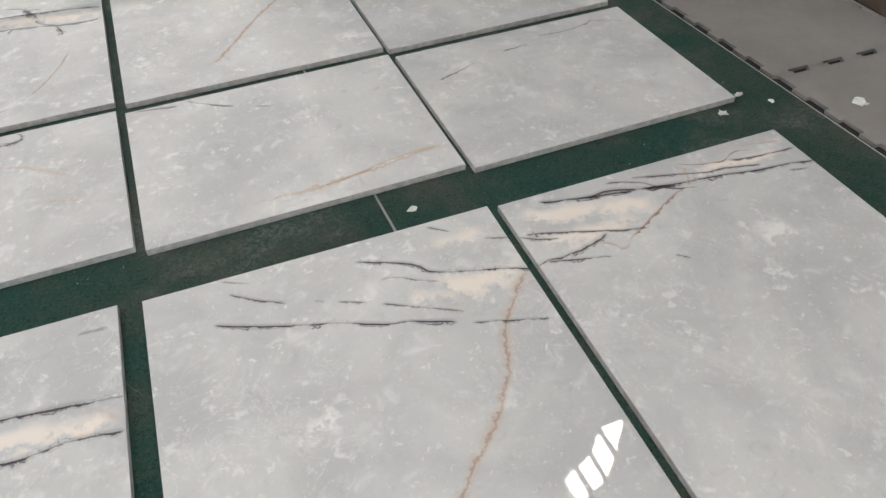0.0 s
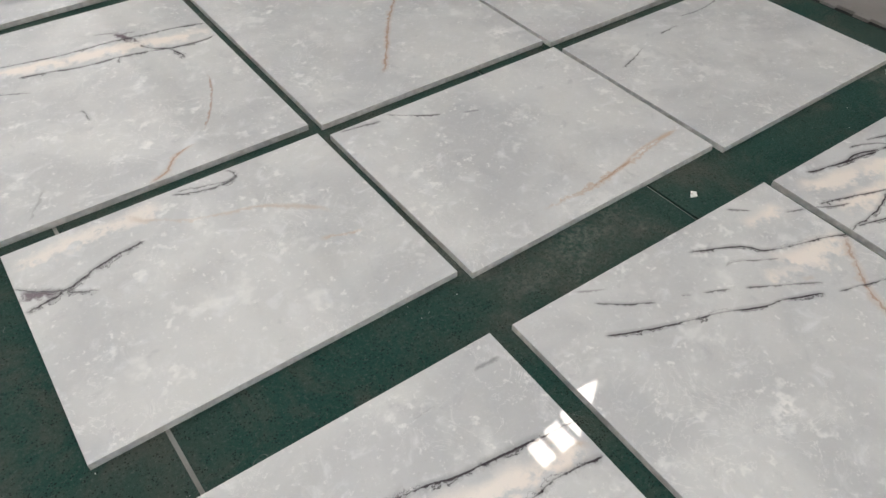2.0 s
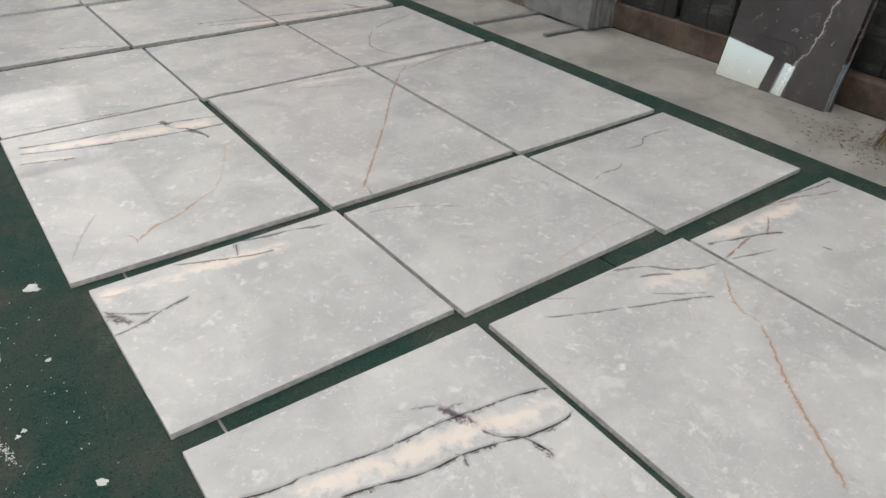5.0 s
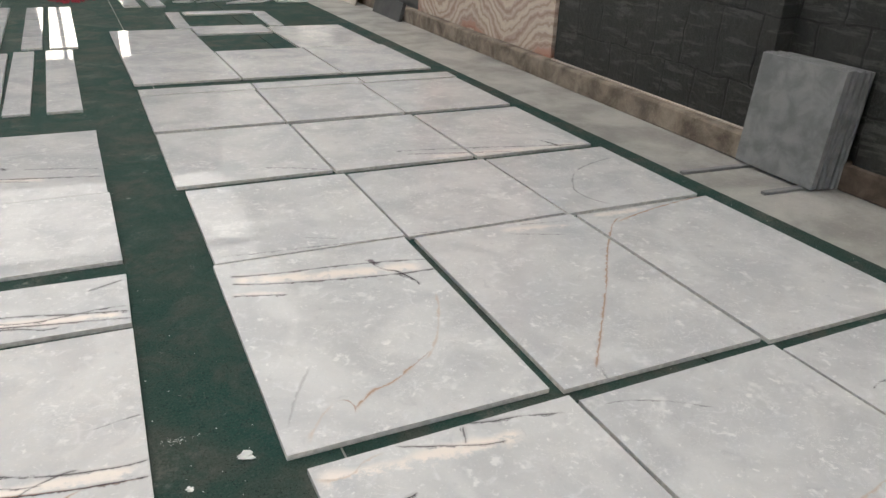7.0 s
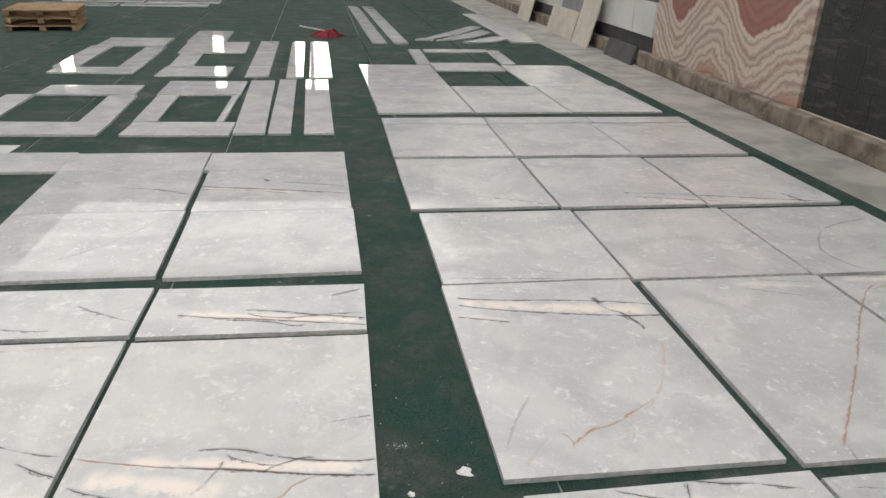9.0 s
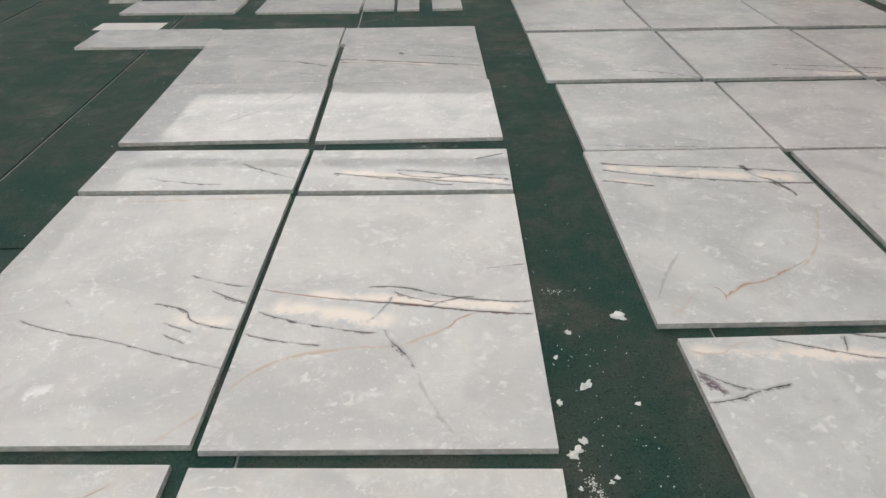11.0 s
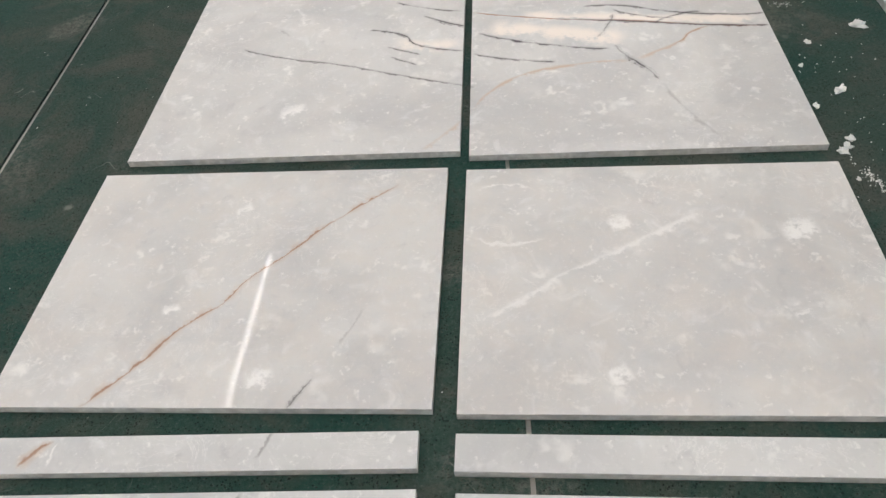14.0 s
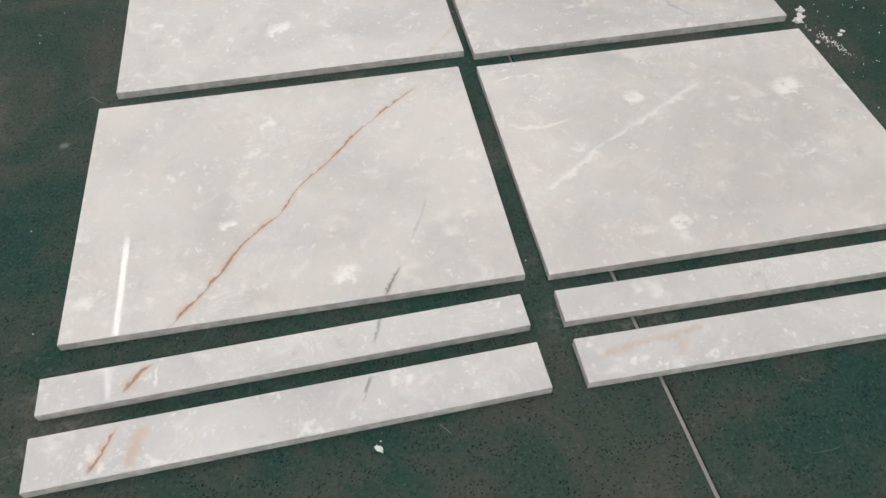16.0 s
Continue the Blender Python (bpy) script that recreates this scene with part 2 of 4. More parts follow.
def mastic_material():
    m, nt, b = material("black_mastic", 0.55)
    p = place_of(nt)
    a, c = noise_at(nt, p, 2.2, 6, 0.65, 0.5), noise_at(nt, p, 26, 5, 0.7)
    sep = node(nt, "SeparateXYZ", Vector=p)
    flat = node(nt, "CombineXYZ", X=sep.outputs[1], Y=sep.outputs[2])
    warped = node(nt, "VectorMath", i0=flat.outputs[0], i1=calc_vec(nt, p, 3.0, 0.05))
    warped.operation = 'ADD'
    col = blend(nt, ramp(nt, a, 0.3, 0.7), (0.010, 0.011, 0.010), (0.026, 0.027, 0.025))
    # seams between the slab's backing sheets, and smeared ridges beside them
    seams = node(nt, "TexBrick", Vector=warped.outputs[0], Scale=1.0, Mortar_Size=0.010, Mortar_Smooth=0.4, Brick_Width=0.34, Row_Height=0.46)
    seam = calc(nt, 'MULTIPLY', seams.outputs["Fac"], ramp(nt, noise_at(nt, p, 4.0, 3), 0.36, 0.50))
    v = calc(nt, 'ABSOLUTE', calc(nt, 'SUBTRACT', noise_at(nt, p, 2.6, 5, 0.6, 1.4), 0.5))
    col = blend(nt, ramp(nt, v, 0.010, 0.003, 0, 0.25), col, (0.060, 0.061, 0.056))
    streak = node(nt, "VectorMath", i0=p, i1=(1.0, 1.5, 9.0))
    streak.operation = 'MULTIPLY'
    smear = noise_at(nt, streak.outputs[0], 2.0, 5, 0.65, 0.4)
    col = blend(nt, ramp(nt, smear, 0.53, 0.62, 0, 0.8), col, (0.066, 0.067, 0.062))
    col = blend(nt, calc(nt, 'MULTIPLY', seam, 0.9), col, (0.004, 0.004, 0.004))
    pit = node(nt, "TexVoronoi", Vector=node_scaled(nt, flat.outputs[0], (3.4, 1.9, 1.0)), Scale=1.0)
    pits = ramp(nt, calc(nt, 'MULTIPLY_ADD', c, 0.07, pit.outputs["Distance"]), 0.105, 0.085)
    col = blend(nt, pits, col, (0.002, 0.002, 0.002))
    col = blend(nt, ramp(nt, c, 0.34, 0.24, 0, 0.8), col, (0.006, 0.006, 0.006))
    nt.links.new(col, b.inputs["Base Color"])
    height = calc(nt, 'SUBTRACT', calc(nt, 'ADD', calc(nt, 'ADD', a, c), smear), calc(nt, 'ADD', seam, pits))
    bump(nt, b, height, 1.0, 0.010)
    return m


def node_scaled(nt, vec, by):
    n = node(nt, "VectorMath", i0=vec, i1=by)
    n.operation = 'MULTIPLY'
    return n.outputs[0]


BLACK_PAINT = mastic_material()
# brown dirt, with the shade of the recess mixed into its colour
SHADED_DIRT = rough_material("shaded_brown_dirt", (0.065, 0.047, 0.036), (0.15, 0.112, 0.086), 0.9, 7.0, 0.5, 0.6)
ROOF = rough_material("roof_sheet", (0.42, 0.42, 0.41), (0.52, 0.52, 0.50), 0.6, 0.5, 0.1, 0.1)
STEEL = rough_material("painted_steel", (0.20, 0.21, 0.22), (0.28, 0.29, 0.30), 0.5, 1.0, 0.1, 0.1)
PLASTER = rough_material("hall_wall_plaster", (0.42, 0.41, 0.39), (0.52, 0.51, 0.48), 0.8, 0.8, 0.15, 0.2)
PALE_WALL = rough_material("limewashed_wall", (0.70, 0.70, 0.67), (0.80, 0.80, 0.77), 0.8, 0.8, 0.1, 0.2)
GREY_WALL = rough_material("grey_end_wall", (0.13, 0.13, 0.125), (0.20, 0.20, 0.19), 0.8, 0.8, 0.15, 0.2)

# ---- mesh helpers ----


def mesh_ob(name, bm, mats, parent=None, label=""):
    me = bpy.data.meshes.new(name)
    bm.normal_update()
    bm.to_mesh(me)
    bm.free()
    for m in mats if isinstance(mats, (list, tuple)) else [mats]:
        me.materials.append(m)
    ob = new(name, me)
    if parent:
        ob.parent = parent
    if label:
        tagged(ob, label)
    return ob


def part(name, bm, mat, parent, label=""):
    return mesh_ob(name, bm, mat, parent, label)


def add_box(bm, x0, y0, z0, x1, y1, z1, m=None):
    r = bmesh.ops.create_cube(bm, size=1.0, matrix=Matrix.Translation(((x0 + x1) / 2, (y0 + y1) / 2, (z0 + z1) / 2)) @ Matrix.Diagonal((x1 - x0, y1 - y0, z1 - z0, 1)))
    if m is not None:
        bmesh.ops.transform(bm, matrix=m, verts=r["verts"])
    return r["verts"]


def box(*c, bevel=0.0, m=None):
    bm = bmesh.new()
    add_box(bm, *c, m=m)
    if bevel:
        bmesh.ops.bevel(bm, geom=list(bm.edges), offset=bevel, segments=1, affect='EDGES')
    return bm


# ---- the hall ----
T = 0.02
SKEW = 0.052          # the floor's own lines lean by this much against the plan's y
floor = tagged(mesh_ob("floor", box(-60, -80, -0.30, 60, 120, -0.008), CONCRETE), "worn grey concrete hall floor", "floor", kind="structure")


def roof_sheet_material(name, through_it):
    """Milky roof sheets that let part of the daylight through."""
    m, nt, b = material(name, 0.6)
    p = place_of(nt)
    t = node(nt, "BsdfTranslucent", Color=(through_it, through_it * 0.98, through_it * 0.94, 1))
    d = node(nt, "BsdfDiffuse", Color=(0.5, 0.5, 0.48, 1))
    mix = node(nt, "AddShader", i0=t.outputs[0], i1=d.outputs[0])
    out = nt.nodes["Material Output"]
    nt.links.new(mix.outputs[0], out.inputs["Surface"])
    return m


FROSTED = roof_sheet_material("frosted_pane", 0.75)


def upper_wall():
    """Wall over the stone panels, with a tall slanted window light split by cross bars."""
    panes = ((5.42, 6.08), (6.14, 6.72), (6.78, 7.36), (7.48, 8.12), (9.10, 9.86), (9.94, 10.6))

    def sides(z):
        y = max(-0.82, -0.80 + 0.32 * (z - 6.6))
        return y, y + 0.38

    bm = bmesh.new()
    levels = [3.4, 3.5] + [z for pane in panes for z in pane] + [11.0]
    for z0, z1 in zip(levels, levels[1:]):
        (a0, b0), (a1, b1) = sides(z0), sides(z1)
        spans = [((-24.0, -24.0), (a0, a1)), ((b0, b1), (34.0, 34.0))]
        if (z0, z1) not in panes:
            spans.append(((a0, a1), (b0, b1)))
        elif z0 == panes[0][0]:
            spans.append(((a0 + 0.02, b1 - 0.01), (b0, b1)))
        for (l0, l1), (r0, r1) in spans:
            vs = [bm.verts.new((x, y, z)) for x in (0.16 if z0 == 3.4 else 0.77, 0.81) for y, z in ((l0, z0), (r0, z0), (r1, z1), (l1, z1))]
            bm.faces.new(vs[:4])
            bm.faces.new(vs[:3:-1])
            for k in range(4):
                bm.faces.new((vs[k], vs[4 + k], vs[4 + (k + 1) % 4], vs[(k + 1) % 4]))
    bmesh.ops.transform(bm, matrix=pose(3.62, 0, 0, 0, 0, 1.6), verts=bm.verts)
    tagged(mesh_ob("wall_east", bm, PALE_WALL), "pale upper hall wall with one tall slanted window light", "wall", kind="structure")


def hall():
    bm = bmesh.new()
    # roof sheets: milky, one clearer sheet and a clear strip beside it
    patch, slit = (-8.6, -6.74), (-6.74, -6.62)
    xs = [-14.0, -8.6, -6.74, -6.62, 5.2]
    ys = [-24.0, 4.6, 9.2, 34.0]
    for i in range(len(xs) - 1):
        for j in range(3):
            face = bm.faces.new([bm.verts.new((x, y, 11.0)) for x, y in ((xs[i], ys[j]), (xs[i], ys[j + 1]), (xs[i + 1], ys[j + 1]), (xs[i + 1], ys[j]))])
            face.material_index = {patch: 1, slit: 2}.get((xs[i], xs[i + 1]), 0) if j == 1 else 0
    tagged(mesh_ob("ceiling", bm, [roof_sheet_material("milky_roof_sheet", 0.125), roof_sheet_material("clear_roof_sheet", 0.16), roof_sheet_material("clear_strip", 0.9)]), "milky translucent hall roof with one clear patch", "ceiling", kind="structure")
    upper_wall()
    for y in (-18.0, -8.0, 25.0):
        tagged(mesh_ob("roof_beam", box(-14, y - 0.08, 10.6, 4.3, y + 0.08, 10.9), STEEL), "grey painted steel roof beam", "roof beam", kind="structure")
    # unseen wall behind the camera, added to keep front light out
    tagged(mesh_ob("wall_south", box(-14, -24.2, 0, 5.2, -24, 11), PLASTER), "plain pale plastered wall added out of view to close the hall", "wall", kind="structure")
    bm = bmesh.new()
    add_box(bm, -14, 34, 0, 8, 34.2, 3.0)
    add_box(bm, -14, 34, 5.4, 8, 34.2, 11)
    for x0, x1 in ((-14, -13.8), (-13.2, -7.0), (-6.5, -3.3), (-2.6, -2.45), (-1.5, -0.35), (0.05, 8)):
        add_box(bm, x0, 34, 3.0, x1, 34.2, 5.4)
    tagged(mesh_ob("wall_north", bm, GREY_WALL), "grey hall end wall with high window openings", "wall", kind="structure")
    for k, (x0, x1) in enumerate(((-13.8, -13.2), (-7.0, -6.5), (-3.3, -2.6), (-2.45, -1.5), (-0.35, 0.05))):
        tagged(mesh_ob("window_%d" % (k + 1), box(x0, 34.08, 3.0, x1, 34.09, 5.4), FROSTED), "frosted pane in the end wall", "window", kind="structure")
    bm = bmesh.new()
    add_box(bm, -14.2, -24, 2.8, -14, 34.2, 11)
    # unseen infill narrows the bays to cut side light on the left tiles
    for i in range(12):
        y = -24 + 5.1 * i
        add_box(bm, -14.2, y, 0, -14, y + (1.7 if i == 6 else 3.0), 2.8)
    add_box(bm, -14.15, 8.70, 0, -14.05, 9.05, 2.5)
    add_box(bm, -14.16, 2.0, 0, -14.02, 8.2, 2.8)
    # eave over the open bay, slanted to shape its reflection in the dark slab
    eave = [[bm.verts.new((x, y, z)) for y, z in ((8.2, 2.25), (11.7, 2.62), (11.7, 2.8), (8.2, 2.8))] for x in (-14.16, -14.02)]
    bm.faces.new(eave[0])
    bm.faces.new(eave[1])
    for k in range(4):
        bm.faces.new((eave[0][k], eave[0][(k + 1) % 4], eave[1][(k + 1) % 4], eave[1][k]))
    tagged(mesh_ob("wall_west", bm, STEEL), "grey sheet-clad hall side wall with tall open bays", "wall", kind="structure")


hall()

# ---- green floor cloth in panels ----


def skewed(x, y):
    return x - SKEW * (y + 2.0), y


def green_panels():
    for i in range(-6, 4):
        x0, x1 = (0.27 + 1.385 * k + (0.045 if k < 0 else 0.0) for k in (i, i + 1))
        if x1 > 3.2:
            continue
        long = 11.2 if i > -2 else 2.8
        ys = [4.75 + 11.2 * j for j in range(-1, 2)] if i > -2 else [0.47 + 2.8 * j + 0.0 for j in range(-3, 10)]
        for y0 in ys:
            g, gx = 0.005, 0.005 if i > -3 else 0.011
            bm = bmesh.new()
            vs = [bm.verts.new((*skewed(x, y), z)) for z in (-0.0075, 0.0) for x, y in ((x0 + gx, y0 + g), (x1 - gx, y0 + g), (x1 - gx, y0 + long - g), (x0 + gx, y0 + long - g))]
            bm.faces.new(vs[4:])
            for a in range(4):
                bm.faces.new((vs[a], vs[(a + 1) % 4], vs[4 + (a + 1) % 4], vs[4 + a]))
            part("floor_panel", bm, GREEN, floor)


# ---- veins of the stone, in plan metres ----
# row A
vein("dark", 3, 3, 0.95, (1.562, -2.999), (1.677, -3.049), (1.712, -3.075), (1.738, -3.104), (1.824, -3.136), (1.919, -3.164), (1.971, -3.188))
vein("dark", 2.2, 3, 0.8, (1.604, -3.085), (1.643, -3.089), (1.702, -3.123), (1.745, -3.141))
vein("dark", 3, 3, 0.9, (1.205, -3.077), (1.323, -3.129), (1.400, -3.156), (1.479, -3.180), (1.579, -3.222), (1.634, -3.236), (1.739, -3.278))
vein("dark", 2.5, 3, 0.8, (1.763, -3.290), (1.838, -3.314), (1.946, -3.349))
vein("dark", 2.5, 3, 0.8, (1.248, -2.988), (1.326, -3.044), (1.382, -3.074))
vein("dark", 2.5, 3, 0.7, (1.441, -3.091), (1.465, -3.105))
vein("dark", 2, 3, 0.7, (1.489, -3.111), (1.561, -3.144))
vein("dark", 2.2, 3, 0.8, (1.587, -3.155), (1.652, -3.193), (1.721, -3.230), (1.765, -3.256))
vein("grey", 3, 3, 0.6, (1.235, -2.939), (1.314, -2.981))
vein("dark", 2, 3, 0.7, (1.771, -2.940), (1.831, -2.986))
vein("rust", 15, 8, 0.38, (1.966, -3.177), (1.855, -3.293), (1.811, -3.387), (1.755, -3.499), (1.680, -3.588), (1.606, -3.665), (1.554, -3.742))
vein("brown", 4, 12, 0.45, (1.968, -3.178), (1.856, -3.294), (1.812, -3.387), (1.757, -3.499), (1.681, -3.588), (1.607, -3.665), (1.554, -3.742))
vein("cream", 60, 30, 0.8, (1.708, -3.119), (1.824, -3.169), (1.967, -3.153))
vein("cream", 40, 30, 0.7, (1.647, -3.156), (1.773, -3.210))
vein("cream", 36, 20, 0.7, (1.754, -3.015), (1.918, -3.014))
vein("rust", 10, 10, 0.35, (1.724, -3.219), (1.762, -3.231))
vein("dark", 2.6, 3, 0.9, (1.995, -3.067), (2.067, -3.086), (2.147, -3.113), (2.246, -3.146), (2.310, -3.161))
vein("dark", 2.4, 3, 0.8, (1.893, -3.037), (1.964, -3.063), (2.046, -3.103), (2.082, -3.112))
vein("dark", 3, 4, 0.85, (1.960, -3.194), (2.003, -3.177), (2.059, -3.177), (2.136, -3.163), (2.203, -3.137))
vein("dark", 2.6, 3, 0.85, (2.003, -3.177), (2.077, -3.196), (2.171, -3.220))
vein("rust", 7, 6, 0.6, (2.154, -3.159), (2.197, -3.190), (2.201, -3.203), (2.250, -3.170))
vein("brown", 5, 6, 0.75, (2.218, -3.191), (2.321, -3.139), (2.411, -3.087), (2.492, -3.051))
vein("rust", 6, 6, 0.6, (2.487, -3.057), (2.521, -3.007), (2.522, -2.966))
vein("dark", 3.4, 3, 0.95, (2.084, -2.953), (2.222, -2.994), (2.277, -2.991), (2.376, -3.017), (2.472, -3.034), (2.593, -3.047), (2.711, -3.067), (2.820, -3.077), (2.888, -3.092))
vein("dark", 2.6, 3, 0.9, (2.206, -2.995), (2.355, -3.017), (2.485, -3.045))
vein("dark", 2.2, 3, 0.8, (2.287, -2.959), (2.375, -2.989), (2.428, -3.035), (2.521, -3.070))
vein("dark", 2.4, 3, 0.85, (2.364, -2.964), (2.461, -2.989), (2.571, -3.020), (2.634, -3.025), (2.739, -3.050))
vein("brown", 3.5, 3, 0.9, (2.510, -2.952), (2.634, -2.995), (2.712, -2.971), (2.764, -2.994))
vein("dark", 2.6, 3, 0.9, (2.655, -2.998), (2.758, -3.013), (2.873, -3.017))
vein("dark", 2, 3, 0.7, (2.785, -3.097), (2.849, -3.113))
vein("rust", 6, 6, 0.45, (2.727, -2.952), (2.863, -2.975))
vein("dark", 2.4, 3, 0.7, (2.310, -3.271), (2.345, -3.297))
vein("cream", 42, 16, 0.85, (1.994, -2.997), (2.147, -3.032), (2.387, -3.076))
vein("cream", 45, 16, 0.8, (2.013, -3.115), (2.182, -3.116), (2.317, -3.099))
vein("cream", 24, 16, 0.8, (2.538, -3.000), (2.723, -3.016), (2.845, -3.017))
vein("dark", 4, 4, 0.95, (0.284, -3.110), (0.386, -3.136), (0.491, -3.145), (0.588, -3.150), (0.644, -3.152), (0.732, -3.173), (0.869, -3.192), (0.940, -3.201), (1.006, -3.208))
vein("dark", 4.4, 4, 0.95, (0.421, -3.226), (0.511, -3.244), (0.593, -3.254), (0.685, -3.283), (0.794, -3.293), (0.911, -3.287), (1.006, -3.302))
vein("plum", 13, 26, 0.85, (0.618, -3.121), (0.628, -3.169), (0.637, -3.221), (0.658, -3.283))
vein("plum", 7, 14, 0.7, (0.589, -3.132), (0.649, -3.188))
vein("plum", 8, 14, 0.6, (0.585, -3.240), (0.641, -3.239))
vein("dark", 5.5, 5, 0.95, (0.651, -3.278), (0.687, -3.325), (0.716, -3.363))
vein("cream", 46, 20, 0.85, (0.434, -3.184), (0.644, -3.214), (0.808, -3.241), (1.002, -3.253))
vein("rust", 8, 8, 0.45, (0.914, -3.205), (0.954, -3.231), (0.996, -3.270))
vein("grey", 3, 5, 0.6, (0.901, -2.991), (0.981, -2.992))
vein("grey", 3, 5, 0.4, (0.728, -3.023), (0.791, -3.019))
# row B
vein("plum", 13, 26, 0.8, (0.138, -2.211), (0.184, -2.242), (0.222, -2.272))
vein("dark", 4, 8, 0.85, (0.138, -2.281), (0.216, -2.270), (0.288, -2.242), (0.380, -2.210), (0.455, -2.199))
vein("dark", 3, 8, 0.7, (0.133, -2.186), (0.187, -2.231), (0.253, -2.277), (0.310, -2.309))
vein("cream", 40, 30, 0.6, (0.134, -2.116), (0.285, -2.098), (0.551, -2.093))
vein("dark", 3, 5, 0.8, (0.563, -2.059), (0.661, -2.096), (0.718, -2.096), (0.745, -2.084))
vein("dark", 2.6, 5, 0.75, (0.739, -2.098), (0.742, -2.058), (0.718, -2.043))
vein("dark", 2.6, 5, 0.7, (0.580, -2.054), (0.655, -2.077), (0.713, -2.090), (0.761, -2.068))
vein("rust", 8, 10, 0.35, (0.427, -2.070), (0.538, -2.167), (0.651, -2.212), (0.794, -2.267), (0.901, -2.373))
vein("rust", 7, 10, 0.5, (0.815, -2.435), (0.882, -2.456), (0.940, -2.469))
vein("dark", 2.2, 4, 0.75, (1.082, -2.062), (1.175, -2.074), (1.222, -2.080))
vein("dark", 2.2, 4, 0.8, (1.244, -2.055), (1.314, -2.110), (1.396, -2.153))
vein("dark", 2, 4, 0.6, (1.450, -2.179), (1.509, -2.201))
vein("rust", 8, 8, 0.55, (1.437, -2.663), (1.549, -2.675), (1.671, -2.652), (1.846, -2.615), (1.951, -2.620))
vein("brown", 3, 8, 0.5, (1.520, -2.678), (1.671, -2.652), (1.727, -2.640))
vein("dark", 2.2, 5, 0.75, (2.049, -2.269), (2.211, -2.208))
vein("dark", 2.6, 5, 0.8, (2.323, -2.170), (2.431, -2.160))
vein("dark", 2.2, 5, 0.7, (2.481, -2.115), (2.643, -2.114), (2.724, -2.079))
vein("dark", 1.8, 5, 0.5, (2.712, -2.086), (2.827, -2.139))
# row C
vein("dark", 3.4, 3, 0.95, (0.157, -1.083), (0.242, -1.114), (0.315, -1.116), (0.485, -1.141), (0.592, -1.144), (0.718, -1.149), (0.791, -1.159), (0.881, -1.170), (1.003, -1.201))
vein("dark", 3.6, 3, 0.95, (0.350, -1.214), (0.455, -1.235), (0.546, -1.258), (0.665, -1.264), (0.790, -1.288), (0.850, -1.304), (1.000, -1.295))
vein("dark", 3.2, 3, 0.9, (0.103, -1.233), (0.232, -1.271), (0.375, -1.334))
vein("plum", 11, 20, 0.9, (0.707, -1.076), (0.727, -1.140), (0.744, -1.180), (0.754, -1.216))
vein("plum", 6, 12, 0.7, (0.721, -1.110), (0.773, -1.118))
vein("dark", 4.5, 5, 0.9, (0.753, -1.213), (0.775, -1.261), (0.825, -1.300), (0.856, -1.395))
vein("dark", 3, 5, 0.7, (0.669, -1.258), (0.653, -1.307))
vein("dark", 2.4, 5, 0.5, (0.629, -1.061), (0.709, -1.087))
vein("brown", 5, 6, 0.5, (0.874, -1.516), (0.859, -1.612), (0.793, -1.759), (0.738, -1.837))
vein("rust", 9, 8, 0.5, (0.711, -1.873), (0.641, -1.901), (0.584, -1.960), (0.523, -1.985))
vein("brown", 3.5, 6, 0.55, (0.711, -1.873), (0.641, -1.901), (0.584, -1.960), (0.523, -1.985))
vein("dark", 2.6, 5, 0.65, (0.476, -1.510), (0.483, -1.592))
vein("grey", 4, 8, 0.5, (0.218, -1.970), (0.290, -1.839))
vein("cream", 50, 14, 0.85, (0.246, -1.143), (0.464, -1.175), (0.690, -1.207), (1.009, -1.251))
vein("cream", 36, 14, 0.7, (0.111, -1.199), (0.286, -1.254))
vein("dark", 2.4, 3, 0.75, (1.547, -0.878), (1.665, -0.924), (1.754, -0.999), (1.895, -1.043))
vein("dark", 2.6, 3, 0.75, (1.591, -0.956), (1.651, -0.970), (1.711, -1.008))
vein("dark", 2.6, 3, 0.75, (1.183, -0.949), (1.306, -1.004), (1.414, -1.044), (1.528, -1.085), (1.643, -1.125), (1.731, -1.163))
vein("dark", 2, 3, 0.6, (1.562, -1.039), (1.636, -1.089), (1.730, -1.137))
vein("dark", 2.2, 3, 0.6, (1.240, -0.873), (1.342, -0.933))
vein("rust", 11, 8, 0.45, (1.886, -1.058), (1.836, -1.121), (1.746, -1.232), (1.735, -1.320), (1.678, -1.410), (1.597, -1.506), (1.501, -1.650), (1.429, -1.761), (1.353, -1.853))
vein("brown", 4, 10, 0.55, (1.886, -1.058), (1.836, -1.121), (1.746, -1.232), (1.735, -1.320), (1.678, -1.410), (1.597, -1.506), (1.501, -1.650), (1.429, -1.761), (1.353, -1.853))
vein("cream", 50, 30, 0.6, (1.550, -0.998), (1.710, -1.023), (1.843, -1.067))
vein("dark", 3.2, 4, 0.85, (1.951, -0.938), (2.051, -0.965), (2.168, -0.996), (2.273, -1.038))
vein("brown", 5, 6, 0.75, (1.917, -1.040), (2.025, -1.015), (2.135, -0.994), (2.200, -1.016))
vein("brown", 4.5, 5, 0.65, (2.189, -1.019), (2.257, -0.976), (2.328, -0.922))
vein("brown", 4.5, 4, 0.9, (2.211, -0.870), (2.331, -0.873), (2.524, -0.892), (2.683, -0.940), (2.770, -0.954))
vein("dark", 2.4, 4, 0.8, (2.525, -0.860), (2.675, -0.884), (2.797, -0.884))
vein("dark", 2.2, 4, 0.75, (1.947, -1.047), (2.059, -1.075), (2.150, -1.097))
vein("rust", 7, 5, 0.6, (2.381, -0.868), (2.499, -0.924))
vein("dark", 2.2, 4, 0.7, (2.296, -1.170), (2.313, -1.207))
